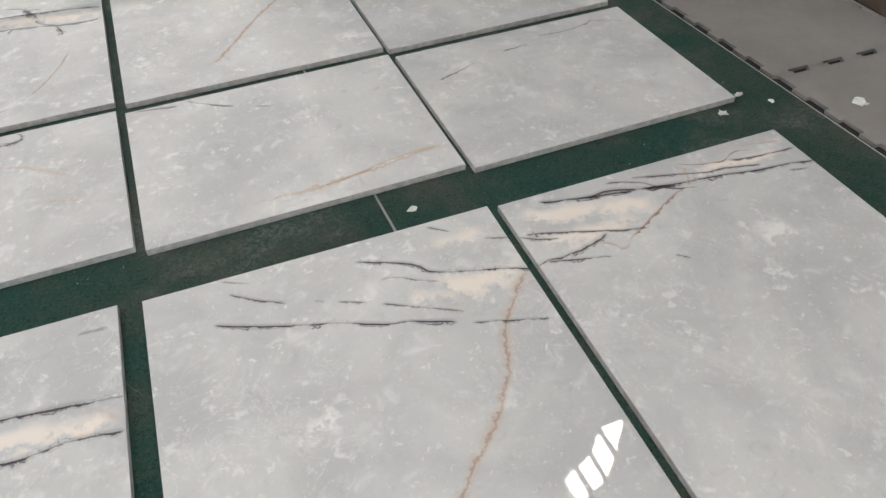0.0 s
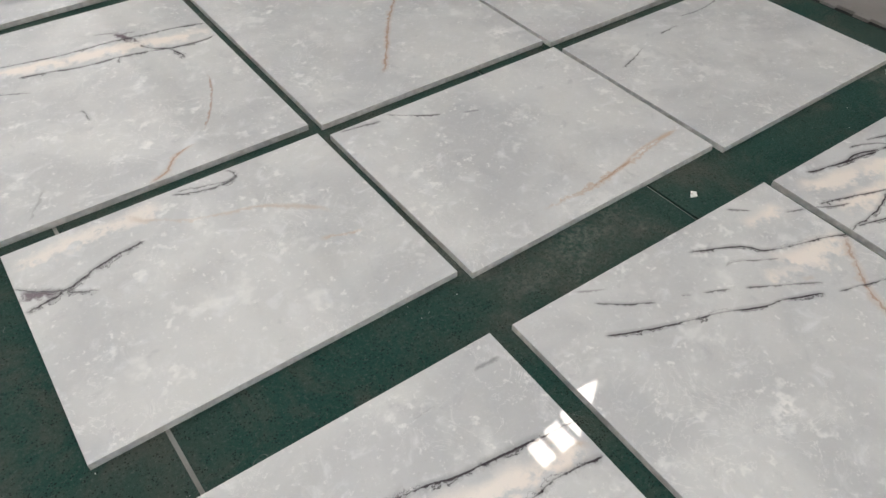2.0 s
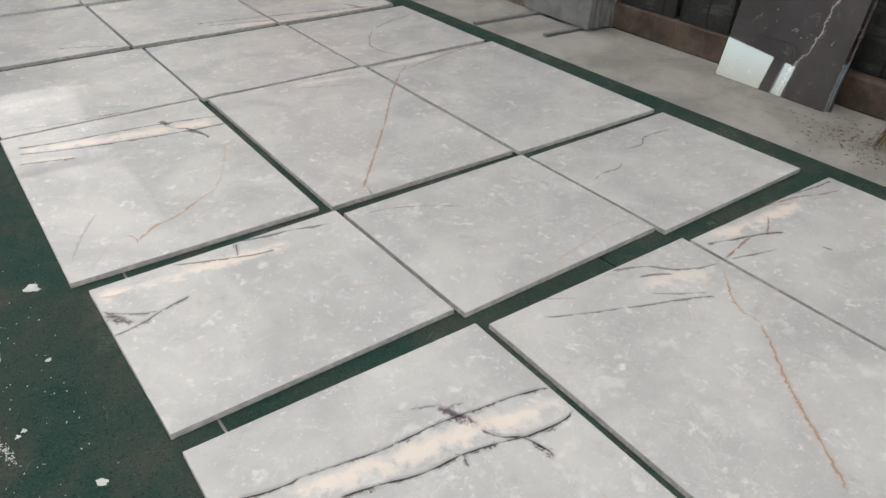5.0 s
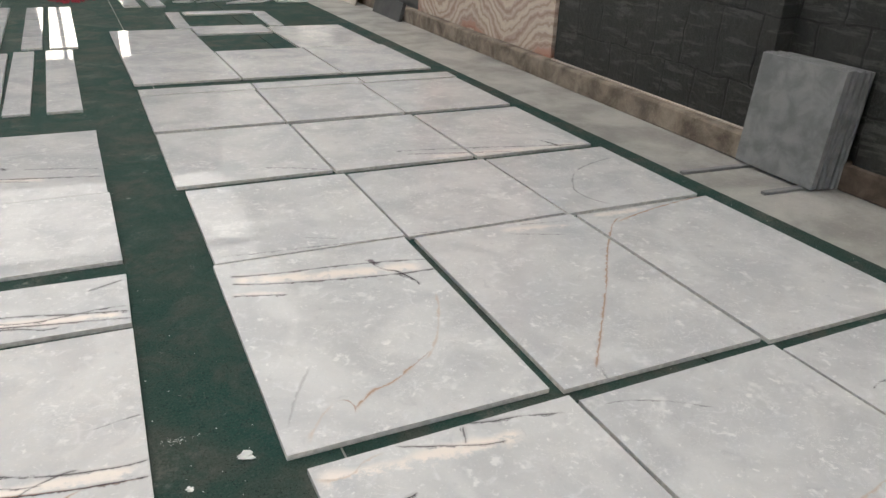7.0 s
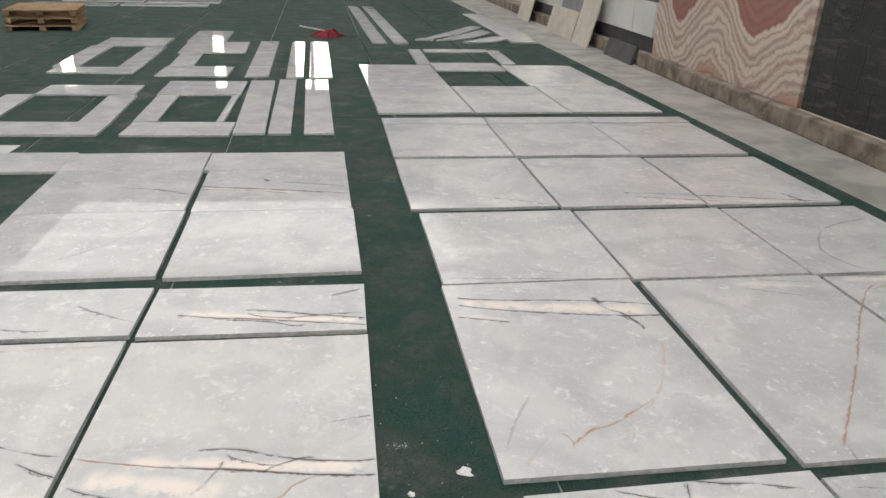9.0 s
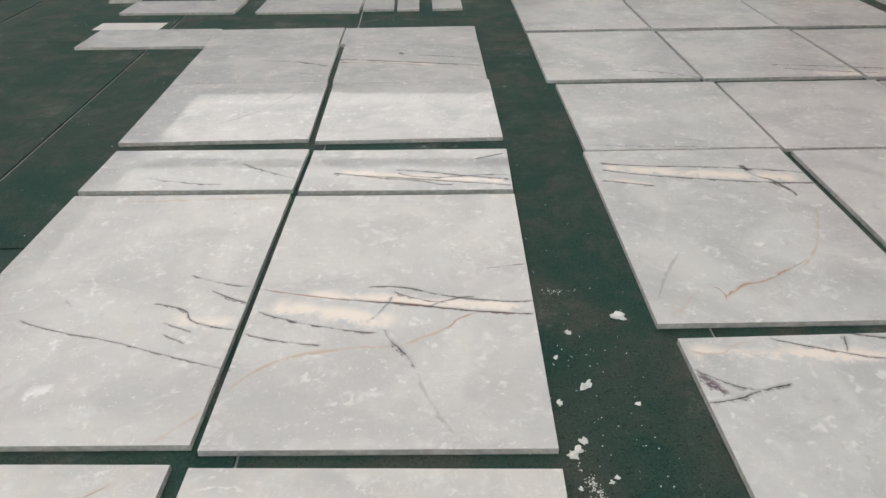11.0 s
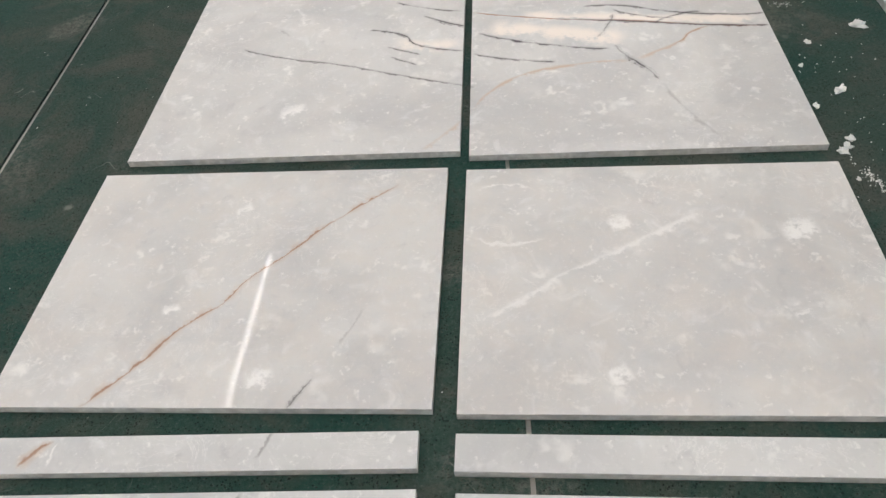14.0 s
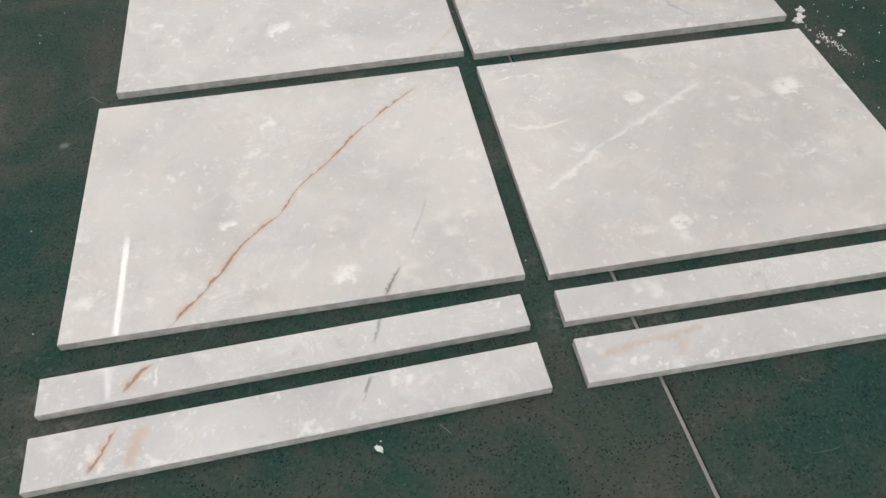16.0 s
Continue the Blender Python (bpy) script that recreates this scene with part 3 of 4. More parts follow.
vein("cream", 44, 20, 0.8, (1.999, -0.901), (2.220, -0.929), (2.534, -0.930))
# row D
vein("dark", 2.6, 4, 0.75, (0.305, -0.067), (0.420, -0.107), (0.540, -0.144), (0.643, -0.158))
vein("dark", 3, 4, 0.8, (0.536, -0.036), (0.621, -0.058), (0.714, -0.066), (0.880, -0.104))
vein("dark", 3, 4, 0.7, (0.540, -0.047), (0.511, -0.135))
vein("rust", 7, 6, 0.5, (0.036, -0.106), (0.137, -0.142), (0.214, -0.095), (0.286, -0.082))
vein("plum", 13, 24, 0.85, (0.055, -0.220), (0.102, -0.288), (0.129, -0.324))
vein("dark", 3.6, 6, 0.8, (0.051, -0.347), (0.141, -0.329), (0.225, -0.293), (0.312, -0.266))
vein("dark", 2.6, 6, 0.7, (0.052, -0.205), (0.124, -0.263), (0.208, -0.297))
vein("cream", 40, 20, 0.8, (0.039, -0.122), (0.281, -0.136), (0.718, -0.136))
vein("rust", 7, 8, 0.25, (0.734, -0.491), (0.897, -0.537))
vein("dark", 1.8, 4, 0.6, (1.016, -0.111), (1.141, -0.128), (1.360, -0.248))
vein("rust", 5, 6, 0.5, (1.409, -0.736), (1.584, -0.701), (1.736, -0.668), (1.858, -0.671))
vein("dark", 2, 4, 0.65, (1.961, -0.353), (2.042, -0.332), (2.122, -0.331), (2.167, -0.296))
vein("dark", 2.2, 4, 0.7, (2.286, -0.202), (2.367, -0.216), (2.458, -0.164), (2.615, -0.170))
# row E
vein("dark", 3.6, 3, 0.9, (0.005, 1.181), (0.144, 1.154), (0.350, 1.141), (0.594, 1.122), (0.872, 1.074))
vein("dark", 3.8, 3, 0.95, (0.003, 1.112), (0.194, 1.054), (0.405, 1.018), (0.589, 0.992), (0.761, 0.979), (0.872, 0.979))
vein("dark", 3.6, 3, 0.9, (-0.011, 1.004), (0.081, 0.981), (0.213, 0.945))
vein("plum", 12, 20, 0.85, (0.610, 1.165), (0.625, 1.128), (0.643, 1.085))
vein("dark", 4.5, 4, 0.9, (0.621, 1.123), (0.637, 1.058), (0.699, 1.002), (0.734, 0.927), (0.749, 0.852))
vein("rust", 7, 6, 0.45, (0.787, 0.781), (0.716, 0.579), (0.615, 0.385), (0.533, 0.327))
vein("rust", 9, 6, 0.6, (0.533, 0.327), (0.420, 0.248), (0.309, 0.197), (0.244, 0.118))
vein("brown", 3.5, 6, 0.55, (0.615, 0.385), (0.533, 0.327), (0.420, 0.248), (0.309, 0.197), (0.244, 0.118))
vein("brown", 4, 4, 0.5, (0.244, 0.118), (0.240, 0.191), (0.196, 0.201))
vein("rust", 8, 6, 0.4, (0.196, 0.201), (0.131, 0.129), (0.071, 0.023))
vein("grey", 4, 5, 0.35, (0.174, 0.429), (0.129, 0.344), (0.083, 0.256), (0.029, 0.111))
vein("cream", 60, 14, 0.8, (0.004, 1.133), (0.412, 1.074), (0.839, 1.024))
vein("cream", 26, 14, 0.6, (-0.023, 1.021), (0.215, 0.964))
vein("brown", 4, 5, 0.6, (2.076, 1.218), (1.944, 1.173), (1.792, 0.993), (1.468, 0.544), (1.245, 0.250), (1.103, 0.064))
vein("rust", 9, 6, 0.4, (2.076, 1.218), (1.944, 1.173), (1.792, 0.993), (1.468, 0.544), (1.245, 0.250), (1.103, 0.064))
vein("dark", 3, 4, 0.6, (1.133, 0.093), (1.113, -0.001))
vein("dark", 2.2, 3, 0.55, (0.883, 1.362), (1.039, 1.347))
vein("dark", 2.2, 3, 0.55, (1.461, 1.303), (1.744, 1.265))
vein("dark", 2.2, 3, 0.5, (1.351, 1.216), (1.632, 1.118))
vein("cream", 40, 14, 0.5, (1.319, 1.268), (1.729, 1.219))
vein("rust", 8, 5, 0.6, (1.956, 1.170), (2.180, 1.250), (2.441, 1.315), (2.690, 1.350))
vein("brown", 4, 4, 0.6, (2.044, 1.203), (2.180, 1.250), (2.441, 1.315), (2.690, 1.350))
vein("dark", 3, 3, 0.7, (1.842, 1.348), (2.084, 1.364), (2.327, 1.351))
vein("cream", 36, 14, 0.6, (1.868, 1.285), (2.250, 1.296))
vein("grey", 5, 5, 0.6, (2.570, 2.099), (2.335, 2.021), (2.187, 1.924))
vein("grey", 5, 5, 0.6, (2.175, 1.917), (2.050, 1.741), (2.003, 1.602), (2.102, 1.391))
vein("dark", 2.2, 3, 0.5, (0.380, 1.482), (0.547, 1.411))
# second group
vein("dark", 2.6, 3, 0.8, (-1.517, 0.267), (-1.416, 0.223), (-1.288, 0.193))
vein("dark", 2.8, 3, 0.85, (-1.420, 0.174), (-1.343, 0.130), (-1.272, 0.098))
vein("dark", 3, 3, 0.85, (-1.585, 0.097), (-1.475, 0.062), (-1.421, 0.000), (-1.352, -0.026), (-1.274, -0.041))
vein("dark", 2.2, 3, 0.7, (-1.518, -0.004), (-1.403, -0.056))
vein("dark", 2.2, 3, 0.7, (-1.504, -0.060), (-1.410, -0.110))
vein("dark", 2.4, 3, 0.75, (-1.976, 0.007), (-1.824, -0.053), (-1.669, -0.091), (-1.514, -0.142), (-1.393, -0.183), (-1.234, -0.232))
vein("cream", 40, 20, 0.6, (-1.510, 0.024), (-1.391, 0.001), (-1.271, 0.001))
vein("rust", 9, 6, 0.5, (-1.374, -0.511), (-1.295, -0.423), (-1.255, -0.371))
vein("grey", 5, 5, 0.5, (-1.878, 0.115), (-1.835, 0.071))
vein("brown", 4, 3, 0.85, (-1.267, 0.185), (-1.115, 0.148), (-0.933, 0.116), (-0.757, 0.099), (-0.563, 0.065), (-0.363, 0.050))
vein("dark", 3.4, 3, 0.95, (-0.999, 0.126), (-0.757, 0.095), (-0.563, 0.065), (-0.363, 0.050))
vein("dark", 2.8, 3, 0.9, (-0.911, 0.191), (-0.795, 0.195), (-0.683, 0.158), (-0.559, 0.130), (-0.439, 0.116), (-0.360, 0.130))
vein("dark", 2.4, 3, 0.85, (-0.820, 0.173), (-0.732, 0.127), (-0.633, 0.109))
vein("dark", 2.2, 3, 0.8, (-0.706, 0.078), (-0.607, 0.134), (-0.543, 0.141))
vein("dark", 3, 3, 0.9, (-1.239, 0.056), (-1.098, -0.001), (-0.948, -0.038), (-0.840, -0.053))
vein("dark", 3, 4, 0.8, (-1.165, 0.019), (-1.073, -0.014))
vein("dark", 2.8, 3, 0.85, (-1.253, -0.057), (-1.150, -0.091), (-1.002, -0.114))
vein("dark", 3, 4, 0.65, (-0.814, 0.148), (-0.848, 0.061), (-0.879, 0.008))
vein("dark", 4, 5, 0.75, (-0.828, -0.028), (-0.803, -0.090), (-0.757, -0.152), (-0.721, -0.220))
vein("grey", 5, 6, 0.35, (-0.721, -0.220), (-0.672, -0.356), (-0.596, -0.485))
vein("rust", 8, 5, 0.65, (-1.241, -0.361), (-1.196, -0.257), (-1.102, -0.178), (-0.966, -0.134), (-0.780, -0.117))
vein("rust", 7, 5, 0.6, (-0.780, -0.117), (-0.638, -0.026), (-0.602, 0.022), (-0.527, 0.059))
vein("brown", 3, 5, 0.5, (-0.673, -0.051), (-0.638, -0.026), (-0.602, 0.022), (-0.527, 0.059))
vein("dark", 2.2, 4, 0.7, (-0.517, 0.310), (-0.372, 0.344))
vein("cream", 55, 20, 0.85, (-1.220, 0.091), (-0.974, 0.043), (-0.776, 0.005))
vein("cream", 40, 16, 0.8, (-1.114, 0.155), (-0.705, 0.113), (-0.373, 0.086))
vein("brown", 3, 5, 0.8, (-1.406, -0.632), (-1.501, -0.711), (-1.577, -0.782), (-1.648, -0.867), (-1.728, -0.946), (-1.767, -1.015), (-1.829, -1.071), (-1.890, -1.159), (-1.944, -1.228), (-1.999, -1.287))
vein("rust", 11, 6, 0.4, (-1.406, -0.632), (-1.501, -0.711), (-1.577, -0.782), (-1.648, -0.867), (-1.728, -0.946), (-1.767, -1.015), (-1.829, -1.071), (-1.890, -1.159), (-1.944, -1.228), (-1.999, -1.287))
vein("dark", 2.2, 4, 0.6, (-1.530, -1.198), (-1.549, -1.236), (-1.573, -1.281))
vein("grey", 4, 5, 0.4, (-1.451, -1.023), (-1.470, -1.075), (-1.494, -1.132))
vein("rust", 13, 6, 0.5, (-2.005, -1.348), (-2.038, -1.378), (-2.059, -1.412))
vein("brown", 4, 6, 0.8, (-2.005, -1.348), (-2.038, -1.378), (-2.059, -1.412))
vein("pale", 4, 8, 0.7, (-1.997, -1.350), (-2.003, -1.408))
vein("rust", 13, 6, 0.5, (-2.060, -1.465), (-2.081, -1.513), (-2.104, -1.557))
vein("brown", 4, 6, 0.8, (-2.060, -1.465), (-2.081, -1.513), (-2.104, -1.557))
vein("rust", 11, 6, 0.5, (-2.008, -1.468), (-2.025, -1.513), (-2.035, -1.560))
vein("grey", 3, 5, 0.6, (-1.583, -1.315), (-1.607, -1.384))
vein("grey", 3, 5, 0.7, (-1.617, -1.443), (-1.640, -1.501))
vein("rust", 10, 6, 0.45, (-1.227, -1.483), (-1.134, -1.468), (-1.034, -1.456), (-0.952, -1.440))
vein("rust", 16, 12, 0.25, (-1.023, -1.452), (-1.058, -1.511))
vein("pale", 11, 10, 0.55, (-1.213, -1.072), (-1.111, -1.003), (-1.001, -0.920), (-0.904, -0.867), (-0.800, -0.802), (-0.693, -0.744))
vein("pale", 6, 10, 0.5, (-1.225, -0.665), (-1.140, -0.642), (-1.073, -0.669))
vein("pale", 5, 10, 0.5, (-1.233, -0.812), (-1.157, -0.842), (-1.051, -0.818))
vein("dark", 4, 3, 0.9, (-1.157, 1.080), (-0.968, 1.041), (-0.872, 1.034), (-0.684, 1.005), (-0.380, 0.957))
vein("dark", 4, 4, 0.9, (-0.893, 1.106), (-0.780, 1.097), (-0.573, 1.050), (-0.386, 1.017))
vein("dark", 3.5, 4, 0.85, (-0.878, 1.089), (-0.750, 1.036), (-0.598, 1.046), (-0.470, 1.062), (-0.391, 1.056))
vein("dark", 3.5, 4, 0.85, (-0.954, 1.025), (-0.771, 1.001), (-0.657, 0.964), (-0.621, 0.997))
vein("dark", 3, 4, 0.7, (-0.545, 1.225), (-0.401, 1.292))
vein("cream", 45, 12, 0.85, (-1.142, 1.094), (-0.754, 1.033), (-0.395, 0.996))
vein("dark", 5, 3, 0.8, (-1.391, 2.763), (-0.969, 2.707), (-0.475, 2.620))
vein("dark", 4, 4, 0.7, (-1.362, 2.700), (-1.058, 2.681), (-0.834, 2.626))
vein("dark", 4, 3, 0.6, (-0.889, 2.850), (-0.633, 2.801), (-0.495, 2.758))
vein("dark", 7, 5, 0.7, (-1.009, 2.912), (-0.966, 2.862))
vein("cream", 50, 12, 0.6, (-1.355, 2.728), (-0.743, 2.652))
vein("dark", 4, 4, 0.6, (-1.642, 2.726), (-1.432, 2.617))
# further back
vein("rust", 6, 18, 0.6, (1.96, -2.60), (1.79, -2.64), (1.59, -2.665), (1.36, -2.67))
vein("dark", 3, 10, 0.5, (0.0, 1.38), (0.4, 1.36), (0.85, 1.34))
vein("dark", 3.5, 12, 0.75, (1.25, 2.60), (1.7, 2.55), (2.21, 2.46), (2.62, 2.40))
vein("dark", 3.5, 12, 0.7, (1.3, 2.53), (1.6, 2.47), (2.0, 2.40))
vein("dark", 6, 18, 0.8, (2.30, 2.58), (2.34, 2.48), (2.38, 2.40))
vein("dark", 3, 12, 0.6, (0.4, 2.52), (0.6, 2.45), (0.78, 2.36))
vein("cream", 60, 20, 0.5, (1.4, 2.44), (2.0, 2.42), (2.6, 2.42))
vein("rust", 8, 14, 0.5, (-2.0, 0.80), (-1.6, 0.83), (-1.34, 0.84))
vein("dark", 3, 12, 0.75, (-1.58, 1.18), (-1.45, 1.10), (-1.30, 1.02))
vein("dark", 3, 12, 0.7, (-1.95, 1.03), (-1.75, 0.98), (-1.6, 0.97))
vein("dark", 3, 12, 0.65, (-1.85, 2.75), (-1.6, 2.70), (-1.42, 2.63))
vein("grey", 3, 12, 0.5, (-1.85, 1.65), (-1.7, 1.80), (-1.5, 2.15))

for bx, by, bw in ((-1.75, -0.32, 34), (1.85, -1.83, 40), (1.23, -1.25, 12), (0.58, -1.80, 20), (1.38, -3.42, 34), (2.59, -3.29, 45), (0.47, 0.48, 18), (0.44, 0.61, 12),
                   (-0.89, -0.78, 22), (-1.88, -1.03, 16), (-1.64, -1.21, 26), (-0.50, -0.80, 38), (-0.93, -1.19, 20), (-1.79, -0.72, 18), (-0.55, -1.04, 18)):
    vein("pale", bw, bw * 1.2, 0.8, (bx - bw * 0.0013, by - 0.01), (bx + bw * 0.0013, by + 0.012))

# ---- marble tiles ----
TILE_COUNT = [0]


def tile(name, label, group, x, y, w, h, turn=0.0, thick=T, warm=0.0, z=0.0, stone=None):
    """A polished tile lying with its near left corner at x, y."""
    TILE_COUNT[0] += 1
    m = pose(x, y, z, 0, 0, turn)
    bm = bmesh.new()
    add_box(bm, 0, 0, 0.0005, w, h, thick)
    top = [e for e in bm.edges if all(v.co.z > thick * 0.9 for v in e.verts)]
    bmesh.ops.bevel(bm, geom=top, offset=0.0009, segments=1, affect='EDGES')
    for f in bm.faces:
        f.material_index = 0 if f.normal.z > 0.3 else 1
    corners = [m @ Vector(c) for c in ((0, 0, 0), (w, 0, 0), (w, h, 0), (0, h, 0))]
    rect = (min(c.x for c in corners), min(c.y for c in corners), max(c.x for c in corners), max(c.y for c in corners))
    mat = stone or marble("veined_grey_marble", m.inverted(), rect, TILE_COUNT[0], warm)
    ob = mesh_ob(name, bm, [mat, EDGE])
    ob.matrix_world = m
    return tagged(ob, label, "tile", group)


LAID = "large marble tiles laid out on the floor"
LA = "polished pale grey marble tile"
ON = ", lying on the green floor"


def tile_row(y, h, xs, turn, words, rise=0.0, warm=0.0):
    for (x, w), word in zip(xs, words):
        tile("marble_tile", LA + " " + word, LAID, x + 0.002, y + rise * (x - xs[0][0]), w - 0.006, h, turn, warm=warm)


tile_row(-4.049, 1.11, ((0.118, 0.90), (1.069, 0.905), (1.995, 0.90)), 0.8, ("with black star veins", "with thin black and brown veins", "with cream and black corner veins"), 0.003)
tile_row(-2.755, 0.70, ((0.152, 0.90), (1.073, 0.90), (1.985, 0.90)), 1.7, ("with a dark blotched corner vein", "with a faint rust vein", "with one thin broken dark vein"))
tile_row(-1.998, 1.112, ((0.123, 0.905), (1.055, 0.895), (1.959, 0.897)), 1.6, ("with black veins and a star", "with a long brown vein", "with cream and brown corner veins"))
tile_row(-0.815, 0.745, ((0.082, 0.90), (0.992, 0.90), (1.900, 0.895)), 3.0, ("with dark and cream edge veins", "with a faint rust vein", "with one thin broken dark vein"), 0.012)
tile_row(0.0, 1.306, ((0.0, 0.90), (0.938, 0.905), (1.858, 0.89)), 2.0, ("with star veins and brown arc", "with a long brown vein", "with brown and black edge veins"), 0.008)
tile_row(1.320, 0.935, ((-0.034, 0.898), (0.872, 0.905), (1.785, 0.89)), 2.2, ("with few faint veins", "with a faint black line", "with a grey arc-shaped vein"), 0.02)
tile_row(2.330, 1.035, ((-0.111, 0.89), (0.79, 0.92), (1.725, 0.885)), 2.4, ("with a fine black vein", "with dark veins along one edge", "with black veins and a small star"), 0.02)
tile_row(3.43, 1.00, ((-0.16, 0.885), (0.735, 0.91), (1.65, 0.92)), 2.4, ("with few faint veins",) * 3, 0.035)
tile_row(4.445, 0.215, ((-0.20, 0.895), (0.705, 0.935), (1.65, 0.90)), 2.6, ("cut as a narrow strip",) * 3, 0.045)
tile_row(4.86, 1.27, ((-0.23, 0.875), (0.655, 0.90), (1.565, 0.90)), 3.4, ("with few faint veins",) * 3, 0.048)
tile_row(6.14, 1.40, ((-0.305, 0.87), (1.46, 0.90)), 3.4, ("with few faint veins",) * 2, 0.048)

# the second group
tile_row(-1.28, 0.695, ((-2.192, 0.908), (-1.243, 0.904)), 0.6, ("crossed by a rust-brown vein", "with white clouds and few veins"), warm=0.45)
tile_row(-0.53, 1.39, ((-2.164, 0.900), (-1.246, 0.898)), 1.2, ("with fine black veins", "with black, cream and rust veins"), warm=0.25)
tile_row(0.905, 0.42, ((-2.20, 0.905), (-1.275, 0.895)), 1.0, ("strip with fine black veins", "strip with black and cream veins"))
tile_row(1.420, 0.868, ((-2.24, 0.913), (-1.298, 0.902)), 2.8, ("with a thin grey vein", "with few faint veins"), 0.02)
tile_row(2.292, 0.79, ((-2.285, 0.905), (-1.348, 0.90)), 2.8, ("with fine black veins", "with black and cream veins"), 0.02)
tile_row(3.088, 0.42, ((-2.33, 0.905), (-1.42, 0.93)), 2.4, ("cut as a narrow strip",) * 2, 0.02)
tile("marble_strip", "narrow polished grey marble strip with a brown vein", LAID, -2.206, -1.425, 0.90, 0.075, 2.2)
tile("marble_strip", "narrow polished grey marble strip with white clouds", LAID, -1.24, -1.395, 0.90, 0.075, 0.4)
tile("marble_strip", "narrow polished grey marble strip with brown veins", LAID, -2.205, -1.565, 0.905, 0.098, 2.4)
tile("marble_strip", "narrow polished grey marble strip with a rust vein", LAID, -1.235, -1.53, 0.90, 0.095, 0.4)

# ---- the display wall ----
WALL_X = 3.62


def display_wall():
    lean = pose(WALL_X, 0, 0, 0, 0, 1.6)
    tagged(mesh_ob("wall_kerb_1", box(-0.13, 1.9, -0.01, 0.30, 30, 0.17, bevel=0.012, m=lean), PLINTH), "low dirty concrete kerb along the wall", "kerb", kind="structure")
    tagged(mesh_ob("wall_kerb_2", box(0.04, -8, -0.01, 0.30, 1.896, 0.165, bevel=0.012, m=lean), SHADED_DIRT), "low dirty concrete kerb set back behind slabs, shade in its colour", "kerb", kind="structure")
    tagged(mesh_ob("wall_display_1", box(0.16, 1.9, 0.17, 0.30, 30, 3.4, m=lean), PLASTER), "display wall behind the stone panels", "wall", kind="structure")
    tagged(mesh_ob("wall_display_2", box(0.16, -8, 0.165, 0.30, 1.896, 3.4, m=lean), PLASTER), "display wall behind the stone panels", "wall", kind="structure")
    tagged(mesh_ob("black_slab", box(-0.02, 1.9, 0.171, 0.155, 4.42, 3.0, bevel=0.006, m=lean), BLACK_PAINT), "large black rough-backed stone slab standing on the kerb", "slab")
    tagged(mesh_ob("black_slab", box(0.10, -2.6, 0.17, 0.155, 1.89, 3.0, bevel=0.006, m=lean), BLACK_PAINT), "large black rough-backed stone slab behind leaning slabs", "slab")


display_wall()

# ---- strips and frames laid out further back ----
PLAIN = [marble("plain_grey_marble", Matrix(), (900, 900, 901, 901), 50 + k) for k in range(3)]
STRIPS = "marble strips laid out in frames"


def strip(x, y, w, h, turn=0.0, word="strip"):
    TILE_COUNT[0] += 1
    return tile("marble_strip", "polished pale grey marble " + word + " laid on the green floor", STRIPS, x, y, w, h, turn, stone=PLAIN[TILE_COUNT[0] % 3])


# near frames
strip(-2.22, 4.04, 0.81, 0.43, 0.5, "frame piece")
strip(-2.235, 4.485, 0.19, 1.09, 3.0, "frame piece")
strip(-2.31, 5.60, 0.78, 0.70, 2.5, "frame piece")
strip(-1.575, 4.49, 0.06, 1.10, 1.5, "narrow bar")
strip(-1.385, 4.10, 0.245, 2.28, 3.6)
strip(-1.115, 4.10, 0.175, 2.36, 3.0)
strip(-0.835, 4.11, 0.235, 2.36, 3.2)
strip(-3.30, 4.04, 0.91, 0.41, 0.5, "frame piece")
strip(-2.65, 4.46, 0.25, 1.08, 4.0, "frame piece")
strip(-3.40, 5.56, 0.88, 0.46, 2.0, "frame piece")
strip(-3.56, 4.46, 0.24, 1.08, 4.0, "frame piece")
# far frames
strip(-2.58, 6.62, 0.76, 0.62, 1.0, "frame piece")
strip(-2.57, 7.26, 0.26, 1.04, 4.0, "frame piece")
strip(-2.70, 8.33, 0.84, 1.02, 4.0, "frame piece")
strip(-2.80, 9.40, 0.52, 1.24, 3.0)
for x, w in ((-1.63, 0.25), (-1.19, 0.185), (-0.935, 0.25)):
    for y, h in ((6.62, 0.64), (7.275, 1.14), (8.43, 1.10)):
        strip(x - 0.055 * (y - 6.62), y, w, h, 3.0)
strip(-3.73, 6.75, 0.88, 0.36, 1.0, "frame piece")
strip(-3.10, 7.12, 0.25, 1.70, 3.6, "frame piece")
strip(-3.86, 8.84, 0.86, 0.82, 3.0, "frame piece")
strip(-3.80, 7.12, 0.26, 1.70, 3.6, "frame piece")
tile("marble_tile", LA + " cut as a narrow strip", LAID, -3.215, 3.075, 0.88, 0.45, 1.0, stone=PLAIN[0])
# an open frame beyond the large tiles
strip(0.52, 7.20, 0.85, 0.56, 3.0, "frame piece")
strip(0.33, 7.64, 0.17, 1.30, 1.5, "frame piece")
strip(0.53, 8.74, 0.90, 0.24, 4.0, "frame piece")
strip(1.43, 7.74, 0.17, 1.20, 1.0, "frame piece")
# long strips far off, loose pieces and a slab by the wall
for x in (-0.18, 0.14):
    for k in range(4):
        strip(x - 0.07 * k * 1.5, 9.56 + 1.52 * k, 0.21, 1.50, 4.2)
strip(1.97, 9.93, 0.46, 2.25, 2.0)
strip(1.89, 12.2, 0.46, 2.25, 2.0)


